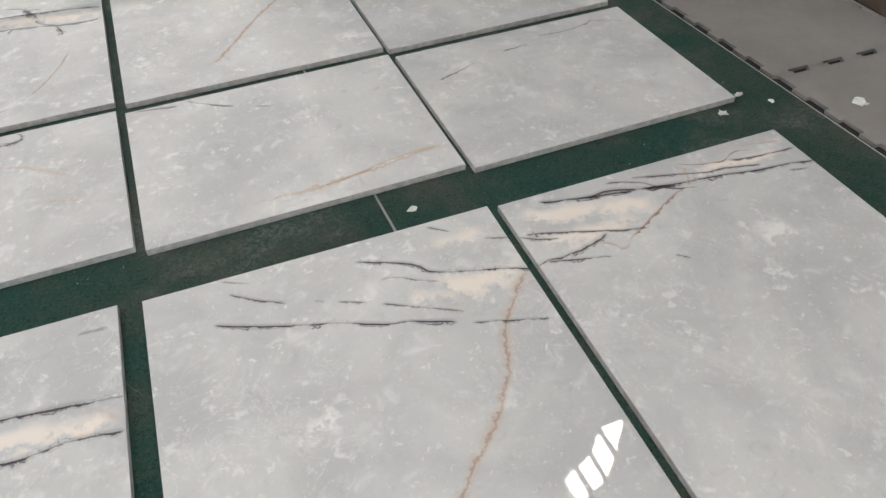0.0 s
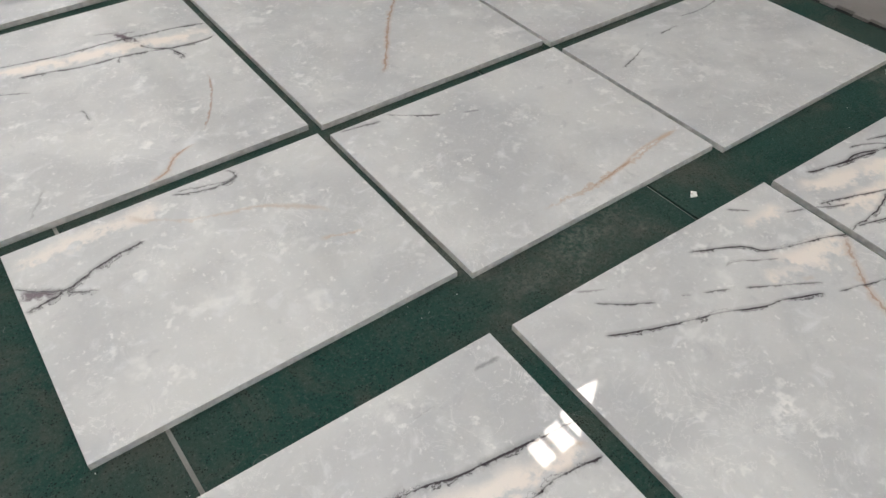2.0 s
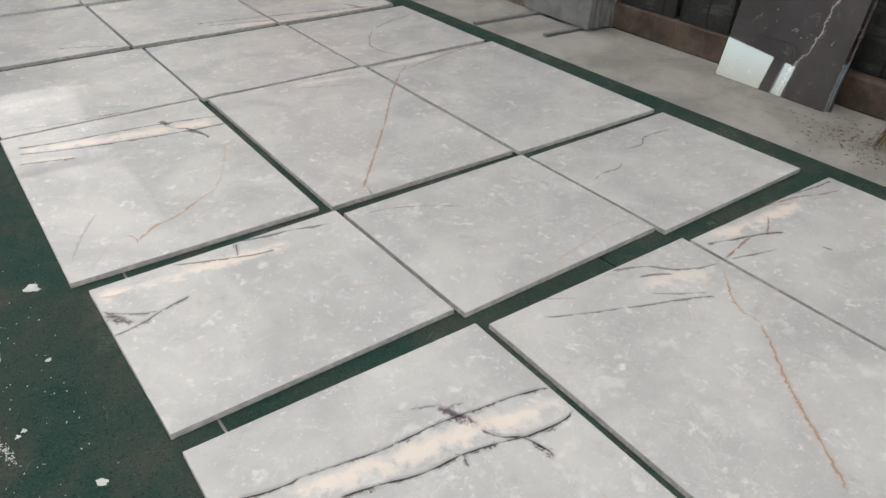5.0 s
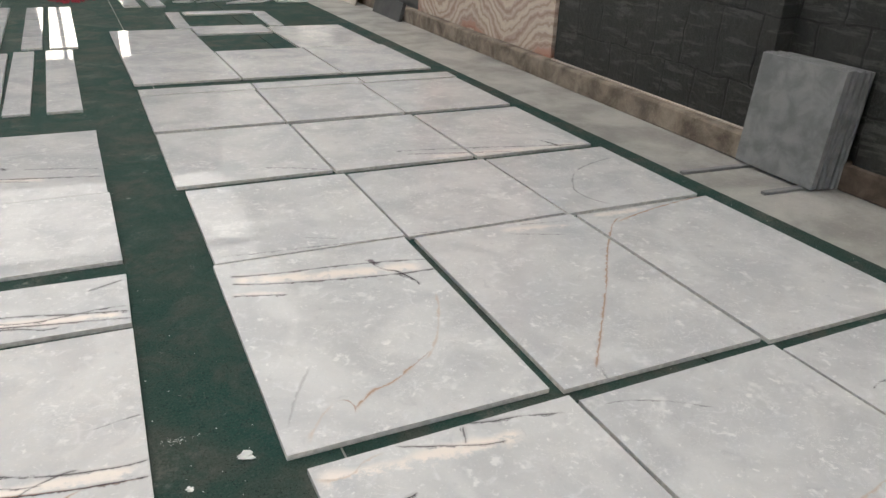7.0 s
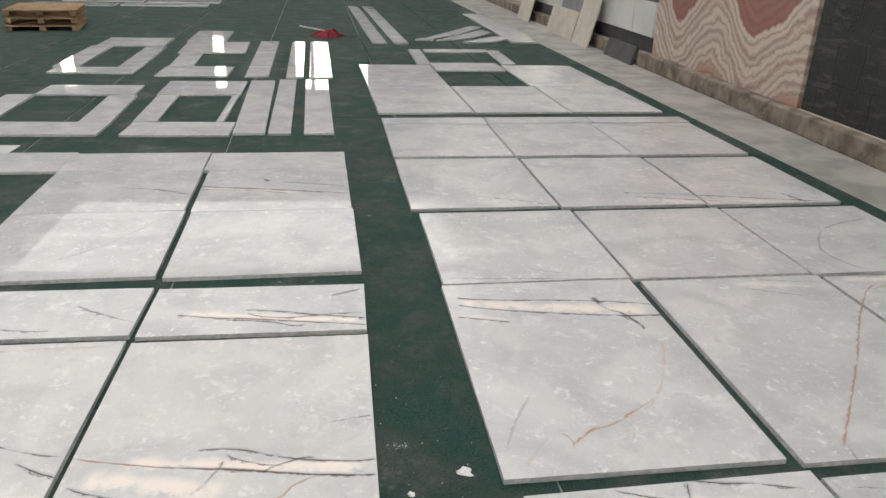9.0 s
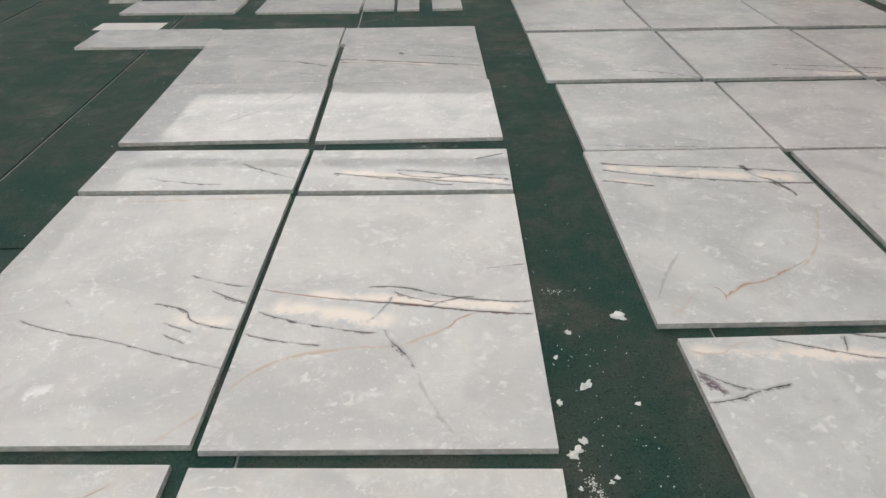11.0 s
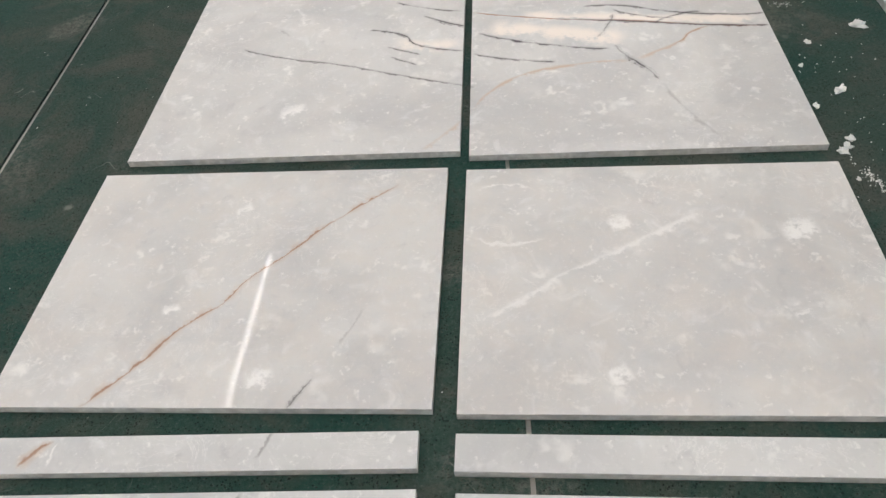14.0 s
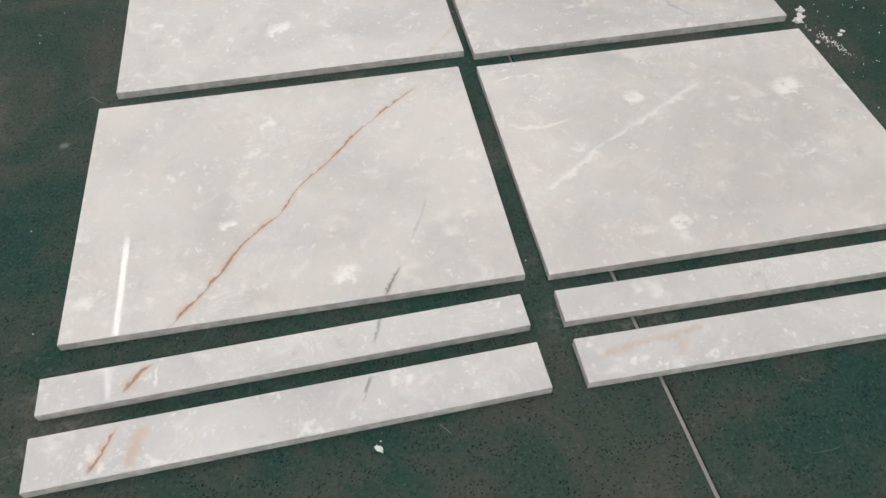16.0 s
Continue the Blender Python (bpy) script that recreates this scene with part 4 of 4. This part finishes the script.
def cut_piece(x, y, turn, a, b, c):
    bm = bmesh.new()
    low = [bm.verts.new((px, py, 0.0005)) for px, py in ((0, 0), (a, 0), (b, c), (b * 0.4, c))]
    f = bm.faces.new(low)
    r = bmesh.ops.extrude_face_region(bm, geom=[f])
    bmesh.ops.translate(bm, vec=(0, 0, T), verts=[v for v in r["geom"] if isinstance(v, bmesh.types.BMVert)])
    bmesh.ops.recalc_face_normals(bm, faces=bm.faces)
    ob = mesh_ob("marble_offcut", bm, PLAIN[1])
    ob.matrix_world = pose(x, y, 0, 0, 0, turn)
    tagged(ob, "slanted polished grey marble offcut on the green floor", "offcut", "marble offcuts")


cut_piece(0.48, 10.05, 58, 0.25, 0.20, -0.22)
cut_piece(0.55, 10.05, 62, 2.35, 2.2, -0.24)
cut_piece(0.80, 9.98, 58, 1.8, 1.5, -0.30)
cut_piece(1.20, 9.82, 52, 1.0, 1.0, -0.32)
for x, y, w, h in ((-6.9, 14.4, 1.6, 0.7), (-5.2, 14.7, 1.7, 0.6), (-6.6, 15.5, 1.6, 0.8), (-4.9, 15.6, 1.5, 0.9)):
    strip(x, y, w, h, 6.0)

# ---- along the display wall ----


def onyx_material():
    m, nt, b = material("banded_onyx", 0.16)
    p = place_of(nt)
    sep = node(nt, "SeparateXYZ", Vector=p)
    big, small = noise_at(nt, p, 1.6, 4, 0.55, 0.4), noise_at(nt, p, 9.0, 5, 0.65, 0.6)
    wave = calc(nt, 'COSINE', calc(nt, 'MULTIPLY', calc(nt, 'SUBTRACT', sep.outputs[1], 6.2), 3.70))
    h = calc(nt, 'SUBTRACT', sep.outputs[2], calc(nt, 'MULTIPLY', wave, 0.24))
    h = calc(nt, 'MULTIPLY_ADD', big, 0.42, h)
    h = calc(nt, 'MULTIPLY_ADD', small, 0.11, h)
    lines = calc(nt, 'SINE', calc(nt, 'MULTIPLY', h, 58.0))
    wide = calc(nt, 'SINE', calc(nt, 'MULTIPLY', h, 21.0))
    col = blend(nt, ramp(nt, wide, -0.6, 0.8), (0.60, 0.51, 0.43), (0.50, 0.39, 0.33))
    col = blend(nt, ramp(nt, lines, 0.4, 0.98, 0, 0.6), col, (0.33, 0.22, 0.17))
    col = blend(nt, ramp(nt, lines, -0.5, -0.95, 0, 0.5), col, (0.72, 0.64, 0.54))
    col = blend(nt, ramp(nt, h, 1.17, 1.22, 0, 0.85), col, (0.30, 0.12, 0.10))
    col = blend(nt, ramp(nt, calc(nt, 'ABSOLUTE', calc(nt, 'SUBTRACT', h, 0.27)), 0.07, 0.03, 0, 0.7), col, (0.42, 0.19, 0.14))
    col = blend(nt, ramp(nt, h, 0.16, 0.10), col, (0.66, 0.55, 0.44))
    nt.links.new(col, b.inputs["Base Color"])
    return m


def dark_marble_material():
    m, nt, b = material("dark_brown_marble", 0.02)
    p = place_of(nt)
    a = noise_at(nt, p, 7, 6, 0.65, 1.2)
    col = blend(nt, ramp(nt, a, 0.3, 0.7), (0.020, 0.015, 0.015), (0.060, 0.046, 0.045))
    sep = node(nt, "SeparateXYZ", Vector=p)
    path = calc(nt, 'MULTIPLY_ADD', sep.outputs[2], 0.30, sep.outputs[1])
    path = calc(nt, 'MULTIPLY_ADD', noise_at(nt, p, 6, 6, 0.68), 0.16, path)
    v = calc(nt, 'ABSOLUTE', calc(nt, 'ADD', path, 0.02))
    col = blend(nt, ramp(nt, v, 0.008, 0.002, 0, 0.75), col, (0.40, 0.36, 0.34))
    w = calc(nt, 'ABSOLUTE', calc(nt, 'SUBTRACT', noise_at(nt, p, 5, 4, 0.6, 1.0), 0.62))
    col = blend(nt, ramp(nt, w, 0.006, 0.001, 0, 0.5), col, (0.30, 0.27, 0.26))
    b.inputs["IOR"].default_value = 2.6
    sp = noise_at(nt, p, 42, 3)
    col = blend(nt, ramp(nt, sp, 0.68, 0.75, 0, 0.7), col, (0.5, 0.47, 0.45))
    nt.links.new(col, b.inputs["Base Color"])
    return m


ONYX, DARK_MARBLE = onyx_material(), dark_marble_material()
GREY_STONE = rough_material("grey_honed_stone", (0.15, 0.155, 0.16), (0.25, 0.255, 0.26), 0.5, 7.0, 0.35, 0.15)
CREAM_STONE = rough_material("cream_stone", (0.50, 0.45, 0.38), (0.62, 0.57, 0.49), 0.45, 4.0, 0.15, 0.1)
DARK_STONE = rough_material("dark_grey_stone", (0.055, 0.055, 0.057), (0.085, 0.085, 0.087), 0.5, 5.0, 0.2, 0.2)
WHITE_PANEL = rough_material("white_glazed_panel", (0.70, 0.70, 0.68), (0.78, 0.78, 0.76), 0.25, 1.5, 0.05, 0.05)
STRAW = rough_material("dry_straw", (0.17, 0.115, 0.07), (0.36, 0.255, 0.165), 0.85, 30.0, 0.3, 0.3)
STRAW_DARK = rough_material("old_straw", (0.08, 0.05, 0.03), (0.19, 0.125, 0.075), 0.85, 30.0, 0.3, 0.3)
WOOD = rough_material("raw_wood", (0.22, 0.13, 0.07), (0.38, 0.25, 0.14), 0.75, 8.0, 0.3, 0.3)
WHITE_FOAM = rough_material("white_plaster", (0.72, 0.73, 0.70), (0.82, 0.82, 0.80), 0.9, 40.0, 0.15, 0.4)
RED_CLOTH = rough_material("red_mop_cloth", (0.16, 0.012, 0.022), (0.30, 0.025, 0.045), 0.9, 30.0, 0.3, 0.5)
LINE = rough_material("pale_edge_strip", (0.45, 0.38, 0.33), (0.55, 0.48, 0.42), 0.7, 12.0, 0.2, 0.1)


def wall_at(y, out=0.0):
    """The wall face at y, shifted out into the hall."""
    return WALL_X - 0.028 * y - out


def on_wall():
    lean = pose(WALL_X, 0, 0, 0, 0, 1.6)
    for y0, y1 in ((4.47, 6.19), (6.194, 7.74)):
        tagged(mesh_ob("onyx_panel", box(-0.03, y0, 0.171, 0.155, y1, 3.0, bevel=0.004, m=lean), ONYX), "cream and red banded onyx panel standing on the kerb", "panel", "book-matched onyx panels")
    tagged(mesh_ob("edge_strip", box(-0.05, 1.9, 0.1705, -0.022, 4.42, 0.179, m=lean), LINE), "thin pale strip along the black slab's foot", "strip")
    # white cladding panels over a dark base
    cab = tagged(new("cladding_rack"), "rack of white glazed panels over a dark base", "rack")
    part("base", box(-0.01, 7.80, 0.171, 0.155, 14.5, 0.36, m=lean), DARK_STONE, cab, "dark recessed base")
    for i in range(9):
        y0 = 7.80 + 0.715 * i
        for z0, z1 in ((0.365, 0.80), (0.84, 1.28), (1.32, 1.8)):
            part("panel", box(-0.03, y0 + 0.008, z0, 0.155, y0 + 0.707, z1, bevel=0.004, m=lean), WHITE_PANEL, cab)
    part("rail", box(-0.02, 7.80, 0.802, 0.155, 14.5, 0.838, m=lean), DARK_STONE, cab, "dark rail")


def leaning(name, label, category, y0, y1, height, thick, foot, tilt, mat, z=-0.008):
    """A slab that stands on the floor, foot metres out from the wall, and leans back on it."""
    bm = box(0, 0, 0, thick, y1 - y0, height, bevel=0.003)
    ob = mesh_ob(name, bm, mat)
    ob.matrix_world = pose(wall_at(y0, foot), y0, z, 0, tilt, 1.6)
    return tagged(ob, label, category)


on_wall()
leaning("leaning_slab", "cream stone slab leaning upright against the wall", "slab", 9.55, 10.35, 0.78, 0.02, 0.30, 14, CREAM_STONE)
leaning("leaning_slab", "wide low cream stone slab leaning by the wall", "slab", 10.45, 11.95, 0.46, 0.02, 0.28, 14, CREAM_STONE)
leaning("leaning_slab", "tall dark grey stone slab leaning behind a cream one", "slab", 10.5, 11.6, 1.0, 0.02, 0.20, 10, GREY_STONE)
leaning("leaning_slab", "narrow cream stone slab leaning by the wall", "slab", 13.25, 14.2, 0.85, 0.02, 0.30, 14, CREAM_STONE)
leaning("leaning_slab", "low dark grey stone slab leaning by the kerb", "slab", 7.95, 9.0, 0.25, 0.05, 0.22, 16, DARK_STONE)
leaning("dark_marble_slab", "polished dark brown marble slab with white veins", "slab", -0.39, 0.28, 0.84, 0.02, 0.115, 13.0, DARK_MARBLE)
leaning("dark_marble_slab", "polished dark brown marble slab behind another", "slab", -0.41, 0.24, 0.82, 0.02, 0.092, 13.0, DARK_MARBLE)
leaning("black_stone_slab", "tall narrow black stone slab leaning on the wall", "slab", 0.36, 0.72, 1.2, 0.03, -0.045, 1.0, BLACK_PAINT, 0.166)
leaning("black_stone_slab", "tall black stone slab leaning on the wall", "slab", 0.76, 1.2, 1.2, 0.03, -0.045, 1.0, BLACK_PAINT, 0.166)


def tile_stack():
    st = tagged(new("tile_stack"), "stack of grey stone tiles standing on edge", "tile stack")
    st.matrix_world = pose(3.40, 1.25, 0.012, 0, 3.5, 0.5)
    for i in range(11):
        d = 0.004 * ((i * 7) % 5 - 2)
        part("tile", box(0.021 * i, d, 0, 0.021 * i + 0.019, 0.63 + d, 0.70 + 0.003 * ((i * 5) % 4), bevel=0.002), GREY_STONE, st)
    for y0 in (1.30, 1.74):
        tagged(mesh_ob("support_batten", box(2.86 if y0 > 1.5 else 3.10, y0, -0.008, 3.68, y0 + 0.035, 0.012, bevel=0.002), GREY_STONE), "thin grey stone batten lying under the tile stack", "batten")


tile_stack()


def broom():
    br = tagged(new("straw_broom"), "worn straw broom leaning on the wall, bristles down", "broom")
    rng = random.Random(4)
    neck = Vector((3.45, -0.95, 0.38))
    for k in range(5):
        bm = bmesh.new()
        for i in range(150):
            clump = rng.randrange(34)
            a, r = clump * 2.4 + rng.gauss(0, 0.09), min(1.05, ((clump + 0.6) / 34) ** 0.5 + rng.gauss(0, 0.05))
            foot = Vector((3.38 + 0.18 * r * math.cos(a), -1.0 + 0.26 * r * math.sin(a), -0.004 + 0.035 * rng.random()))
            top = neck + Vector((0.06 * math.cos(a) * r, 0.075 * math.sin(a) * r, rng.uniform(-0.02, 0.05)))
            mid = (foot + top) / 2 + Vector((0.006 * r * math.cos(a), 0.008 * r * math.sin(a), 0.0)) + Vector((rng.uniform(-1, 1), rng.uniform(-1, 1), 0)) * 0.02
            w = rng.uniform(0.0006, 0.0016)
            pts = [top, mid, foot]
            rings = []
            for q in pts:
                rings.append([bm.verts.new(q + Vector((w * math.cos(c), w * math.sin(c), 0))) for c in (0.3, 2.4, 4.5)])
            for u, v in zip(rings, rings[1:]):
                for c in range(3):
                    bm.faces.new((u[c], u[(c + 1) % 3], v[(c + 1) % 3], v[c]))
        part("bristles", bm, STRAW if k % 2 == 0 else STRAW_DARK, br)
    bm = bmesh.new()
    bmesh.ops.create_cone(bm, cap_ends=True, segments=14, radius1=0.085, radius2=0.035, depth=0.18, matrix=Matrix.Translation(neck + Vector((0.0, 0, 0.07))))
    part("binding", bm, STRAW_DARK, br, "dark bound straw neck")
    bm = bmesh.new()
    bmesh.ops.create_cone(bm, cap_ends=True, segments=12, radius1=0.014, radius2=0.013, depth=0.95, matrix=Matrix.Translation(neck + Vector((0.03, 0, 0.58))) @ Euler((0, 0.055, 0)).to_matrix().to_4x4())
    part("handle", bm, WOOD, br, "plain wooden handle")


broom()


def mop():
    mp = tagged(new("mop"), "red cloth mop with a white handle lying down", "mop")
    rng = random.Random(9)
    bm = bmesh.new()
    for i in range(70):
        a, r = rng.uniform(0, 6.283), rng.uniform(0.1, 0.3)
        c = Vector((-0.85, 10.35, 0.09))
        e = c + Vector((r * math.cos(a), 1.2 * r * math.sin(a), -0.085))
        m = (c + e) / 2 + Vector((0, 0, rng.uniform(0.0, 0.06)))
        rings = [[bm.verts.new(q + 0.016 * Vector((math.cos(k), math.sin(k), 0.6 * math.sin(k * 2)))) for k in (0, 1.57, 3.14, 4.71)] for q in (c, m, e)]
        for u, v in zip(rings, rings[1:]):
            for k in range(4):
                bm.faces.new((u[k], u[(k + 1) % 4], v[(k + 1) % 4], v[k]))
    part("mop_head", bm, RED_CLOTH, mp, "bunched red cloth head")
    bm = bmesh.new()
    a, b = Vector((-0.93, 10.5, 0.07)), Vector((-1.38, 11.55, 0.02))
    rot = (b - a).to_track_quat('Z', 'Y').to_matrix().to_4x4()
    bmesh.ops.create_cone(bm, cap_ends=True, segments=10, radius1=0.014, radius2=0.014, depth=(b - a).length, matrix=Matrix.Translation((a + b) / 2) @ rot)
    part("handle", bm, WHITE_PANEL, mp, "white handle")


mop()


def pallet():
    pl = tagged(new("wooden_pallet"), "low pile of brown wooden boards on the floor", "pallet")
    pl.matrix_world = pose(-5.6, 10.3, 0, 0, 0, 12)
    for z in (0.0, 0.11, 0.22):
        for k in range(6):
            part("board", box(0.0, 0.22 * k, z + 0.06, 1.0, 0.22 * k + 0.16, z + 0.082, bevel=0.003), WOOD, pl)
        for k in range(3):
            part("bearer", box(0.45 * k, 0, z, 0.45 * k + 0.09, 1.26, z + 0.058, bevel=0.003), WOOD, pl)


pallet()

# ---- grey foam mats with interlocking edges ----


def foam_mat(x0, y0, x1, y1, label):
    pitch, depth, g = 0.0705, 0.017, 0.0055

    def side(a, b, inward, phase):
        n = round((b - a).length / pitch)
        d = (b - a) / n
        out = []
        for i in range(n):
            p = a + d * i
            s = inward * depth * (1 if (i + phase) % 2 else 0)
            flare = d.normalized() * 0.004 * (1 if (i + phase) % 2 else -1)
            out += [p + s - flare, p + d + s + flare]
        return out

    A, B, C, D = (Vector((*skewed(x, y), 0)) for x, y in ((x0 + g, y0 + g), (x1 - g, y0 + g), (x1 - g, y1 - g), (x0 + g, y1 - g)))
    ring = side(A, B, Vector((0, 1, 0)), 0) + side(B, C, Vector((-1, 0, 0)), 0) + side(C, D, Vector((0, 1, 0)), 1) + side(D, A, Vector((1, 0, 0)), 1)
    bm = bmesh.new()
    vs = [bm.verts.new((p.x, p.y, 0.004)) for p in ring]
    f = bm.faces.new(vs)
    r = bmesh.ops.extrude_face_region(bm, geom=[f])
    bmesh.ops.translate(bm, vec=(0, 0, -0.0115), verts=[v for v in r["geom"] if isinstance(v, bmesh.types.BMVert)])
    bmesh.ops.recalc_face_normals(bm, faces=bm.faces)
    tagged(mesh_ob("foam_mat", bm, FOAM), label, "floor mat", "interlocking foam mats")


for k in range(3):
    foam_mat(3.05, -5.48 + 1.41 * k, 3.69, -5.48 + 1.41 * (k + 1), "grey foam floor mat with toothed interlocking edges")

# near-black that stands in for the shade down in the mat notches
SHADE_BLACK = rough_material("notch_shade_black", (0.006, 0.006, 0.006), (0.014, 0.013, 0.012), 0.9, 6.0, 0.2, 0.2)


def notch_shade_sheet(x0, y0, x1, y1):
    """Thin black sheet added under the mats as the shade in their notches."""
    bm = bmesh.new()
    low, high = ([bm.verts.new((*skewed(x, y), z)) for x, y in ((x0, y0), (x1, y0), (x1, y1), (x0, y1))] for z in (-0.0082, -0.0077))
    bm.faces.new(high)
    bm.faces.new(low[::-1])
    for k in range(4):
        bm.faces.new((low[k], low[(k + 1) % 4], high[(k + 1) % 4], high[k]))
    tagged(mesh_ob("notch_shade_sheet", bm, SHADE_BLACK), "thin black sheet added as shade in the foam mats' notches", "liner")


notch_shade_sheet(3.052, -5.48, 3.67, -1.235)

# ---- crumbs and litter ----


def crumb(x, y, size, seed, long=1.0, turn=0.0):
    bm = bmesh.new()
    bmesh.ops.create_icosphere(bm, subdivisions=2, radius=1.0)
    for v in bm.verts:
        k = 0.72 + 0.85 * noise.noise(v.co * 1.5 + Vector((seed * 5.1, 0, 0))) + 0.35 * noise.noise(v.co * 4.3 + Vector((0, seed * 3.3, 0)))
        v.co = Vector((v.co.x * size * long * k, v.co.y * size * k, max(v.co.z * size * 0.55 * k, -size * 0.2)))
    low = min(v.co.z for v in bm.verts)
    ob = mesh_ob("plaster_crumb", bm, WHITE_FOAM)
    ob.matrix_world = pose(x, y, -low, 0, 0, turn)
    tagged(ob, "small white plaster crumb lying on the floor", "crumb", "white crumbs scattered on the floor")


for i, (x, y, sz, ln) in enumerate(((-0.10, 0.06, 0.022, 1.5), (-0.25, -0.26, 0.016, 1.5), (-0.33, -0.33, 0.012, 1.0), (-0.27, -0.02, 0.012, 1.0), (-0.285, -0.47, 0.014, 1.2),
                                    (-0.315, -0.515, 0.015, 1.3), (-0.30, -0.50, 0.012, 1.0), (-0.22, -0.585, 0.008, 1.0), (-0.09, -0.86, 0.011, 1.8), (-0.12, -0.33, 0.009, 1.0))):
    crumb(x, y, sz, i, ln, 40 * i)
for i, (x, y, sz, ln) in enumerate(((2.92, -2.70, 0.014, 1.2), (2.99, -2.77, 0.010, 1.0), (2.81, -2.77, 0.014, 1.3), (1.77, -2.84, 0.013, 1.1), (3.23, -2.89, 0.026, 1.2),
                                    (-0.235, -0.60, 0.008, 1.0), (-0.32, -0.14, 0.009, 1.1), (-1.62, -1.58, 0.005, 2.5), (-0.31, -0.62, 0.007, 1.0))):
    crumb(x, y, sz, 20 + i, ln, 70 * i)


def flecks():
    """Dust flakes and threads too many to count."""
    rng = random.Random(11)
    bm = bmesh.new()

    def flake(x, y, s):
        n = rng.randint(3, 5)
        a0, st = rng.random() * 6.28, rng.uniform(1, 2.6)
        ca, sa = math.cos(a0), math.sin(a0)
        ring = []
        for k in range(n):
            a, r = 6.283 * k / n, s * rng.uniform(0.5, 1.1)
            u, v = r * math.cos(a) * st, r * math.sin(a)
            ring.append((x + ca * u - sa * v, y + sa * u + ca * v))
        top = [bm.verts.new((px, py, 0.0008 + s * 0.3 * rng.random())) for px, py in ring]
        bm.faces.new(top)
        low = [bm.verts.new((px, py, 0.0)) for px, py in ring]
        for k in range(n):
            bm.faces.new((low[k], low[(k + 1) % n], top[(k + 1) % n], top[k]))

    for i in range(700):
        flake(rng.uniform(-3.6, 3.0), rng.uniform(-4.6, 5.0), rng.uniform(0.0006, 0.0016))
    for i in range(90):
        flake(rng.gauss(-0.22, 0.10), rng.gauss(-0.45, 0.35), rng.uniform(0.0008, 0.002))
    for i in range(120):
        q = rng.gauss(0, 1)
        flake(-0.275 + 0.012 * q + rng.gauss(0, 0.008), -0.625 - 0.03 * q + rng.gauss(0, 0.008), rng.uniform(0.0006, 0.0022))
    for i in range(40):
        flake(rng.gauss(-0.285, 0.025), rng.gauss(0.2, 0.012), rng.uniform(0.0006, 0.0016))
    tagged(mesh_ob("dust_flakes", bm, WHITE_FOAM), "tiny pale dust flakes strewn over the floor", "dust", kind="stuff")




def straw_litter():
    rng = random.Random(21)
    bm = bmesh.new()
    for i in range(700):
        x, y = 3.34 + abs(rng.gauss(0, 0.14)) * rng.choice((-0.8, 1)), -0.86 + rng.gauss(0, 0.22)
        if x > 3.62 or x < 3.02:
            continue
        a, ln, w, z = rng.random() * 6.283, rng.uniform(0.003, 0.014), rng.uniform(0.0004, 0.0009), rng.uniform(-0.0078, -0.003)
        dx, dy = math.cos(a) * ln, math.sin(a) * ln
        nx, ny = -math.sin(a) * w, math.cos(a) * w
        p = [bm.verts.new(c) for c in ((x - dx, y - dy, z), (x + nx, y + ny, z + 0.003), (x + dx, y + dy, z), (x - nx, y - ny, z + 0.002), (x, y, z - 0.001))]
        for f in ((0, 3, 1), (1, 3, 2), (0, 1, 4), (1, 2, 4), (2, 3, 4), (3, 0, 4)):
            bm.faces.new([p[k] for k in f])
    tagged(mesh_ob("straw_litter", bm, STRAW), "loose straw bits strewn round the broom", "litter", kind="stuff")


straw_litter()
flecks()
paper = tagged(mesh_ob("paper_sheet", box(-3.33, 3.60, 0.0005, -2.83, 3.80, 0.0018), WHITE_PANEL), "sheet of white paper lying by the tiles", "paper")
green_panels()
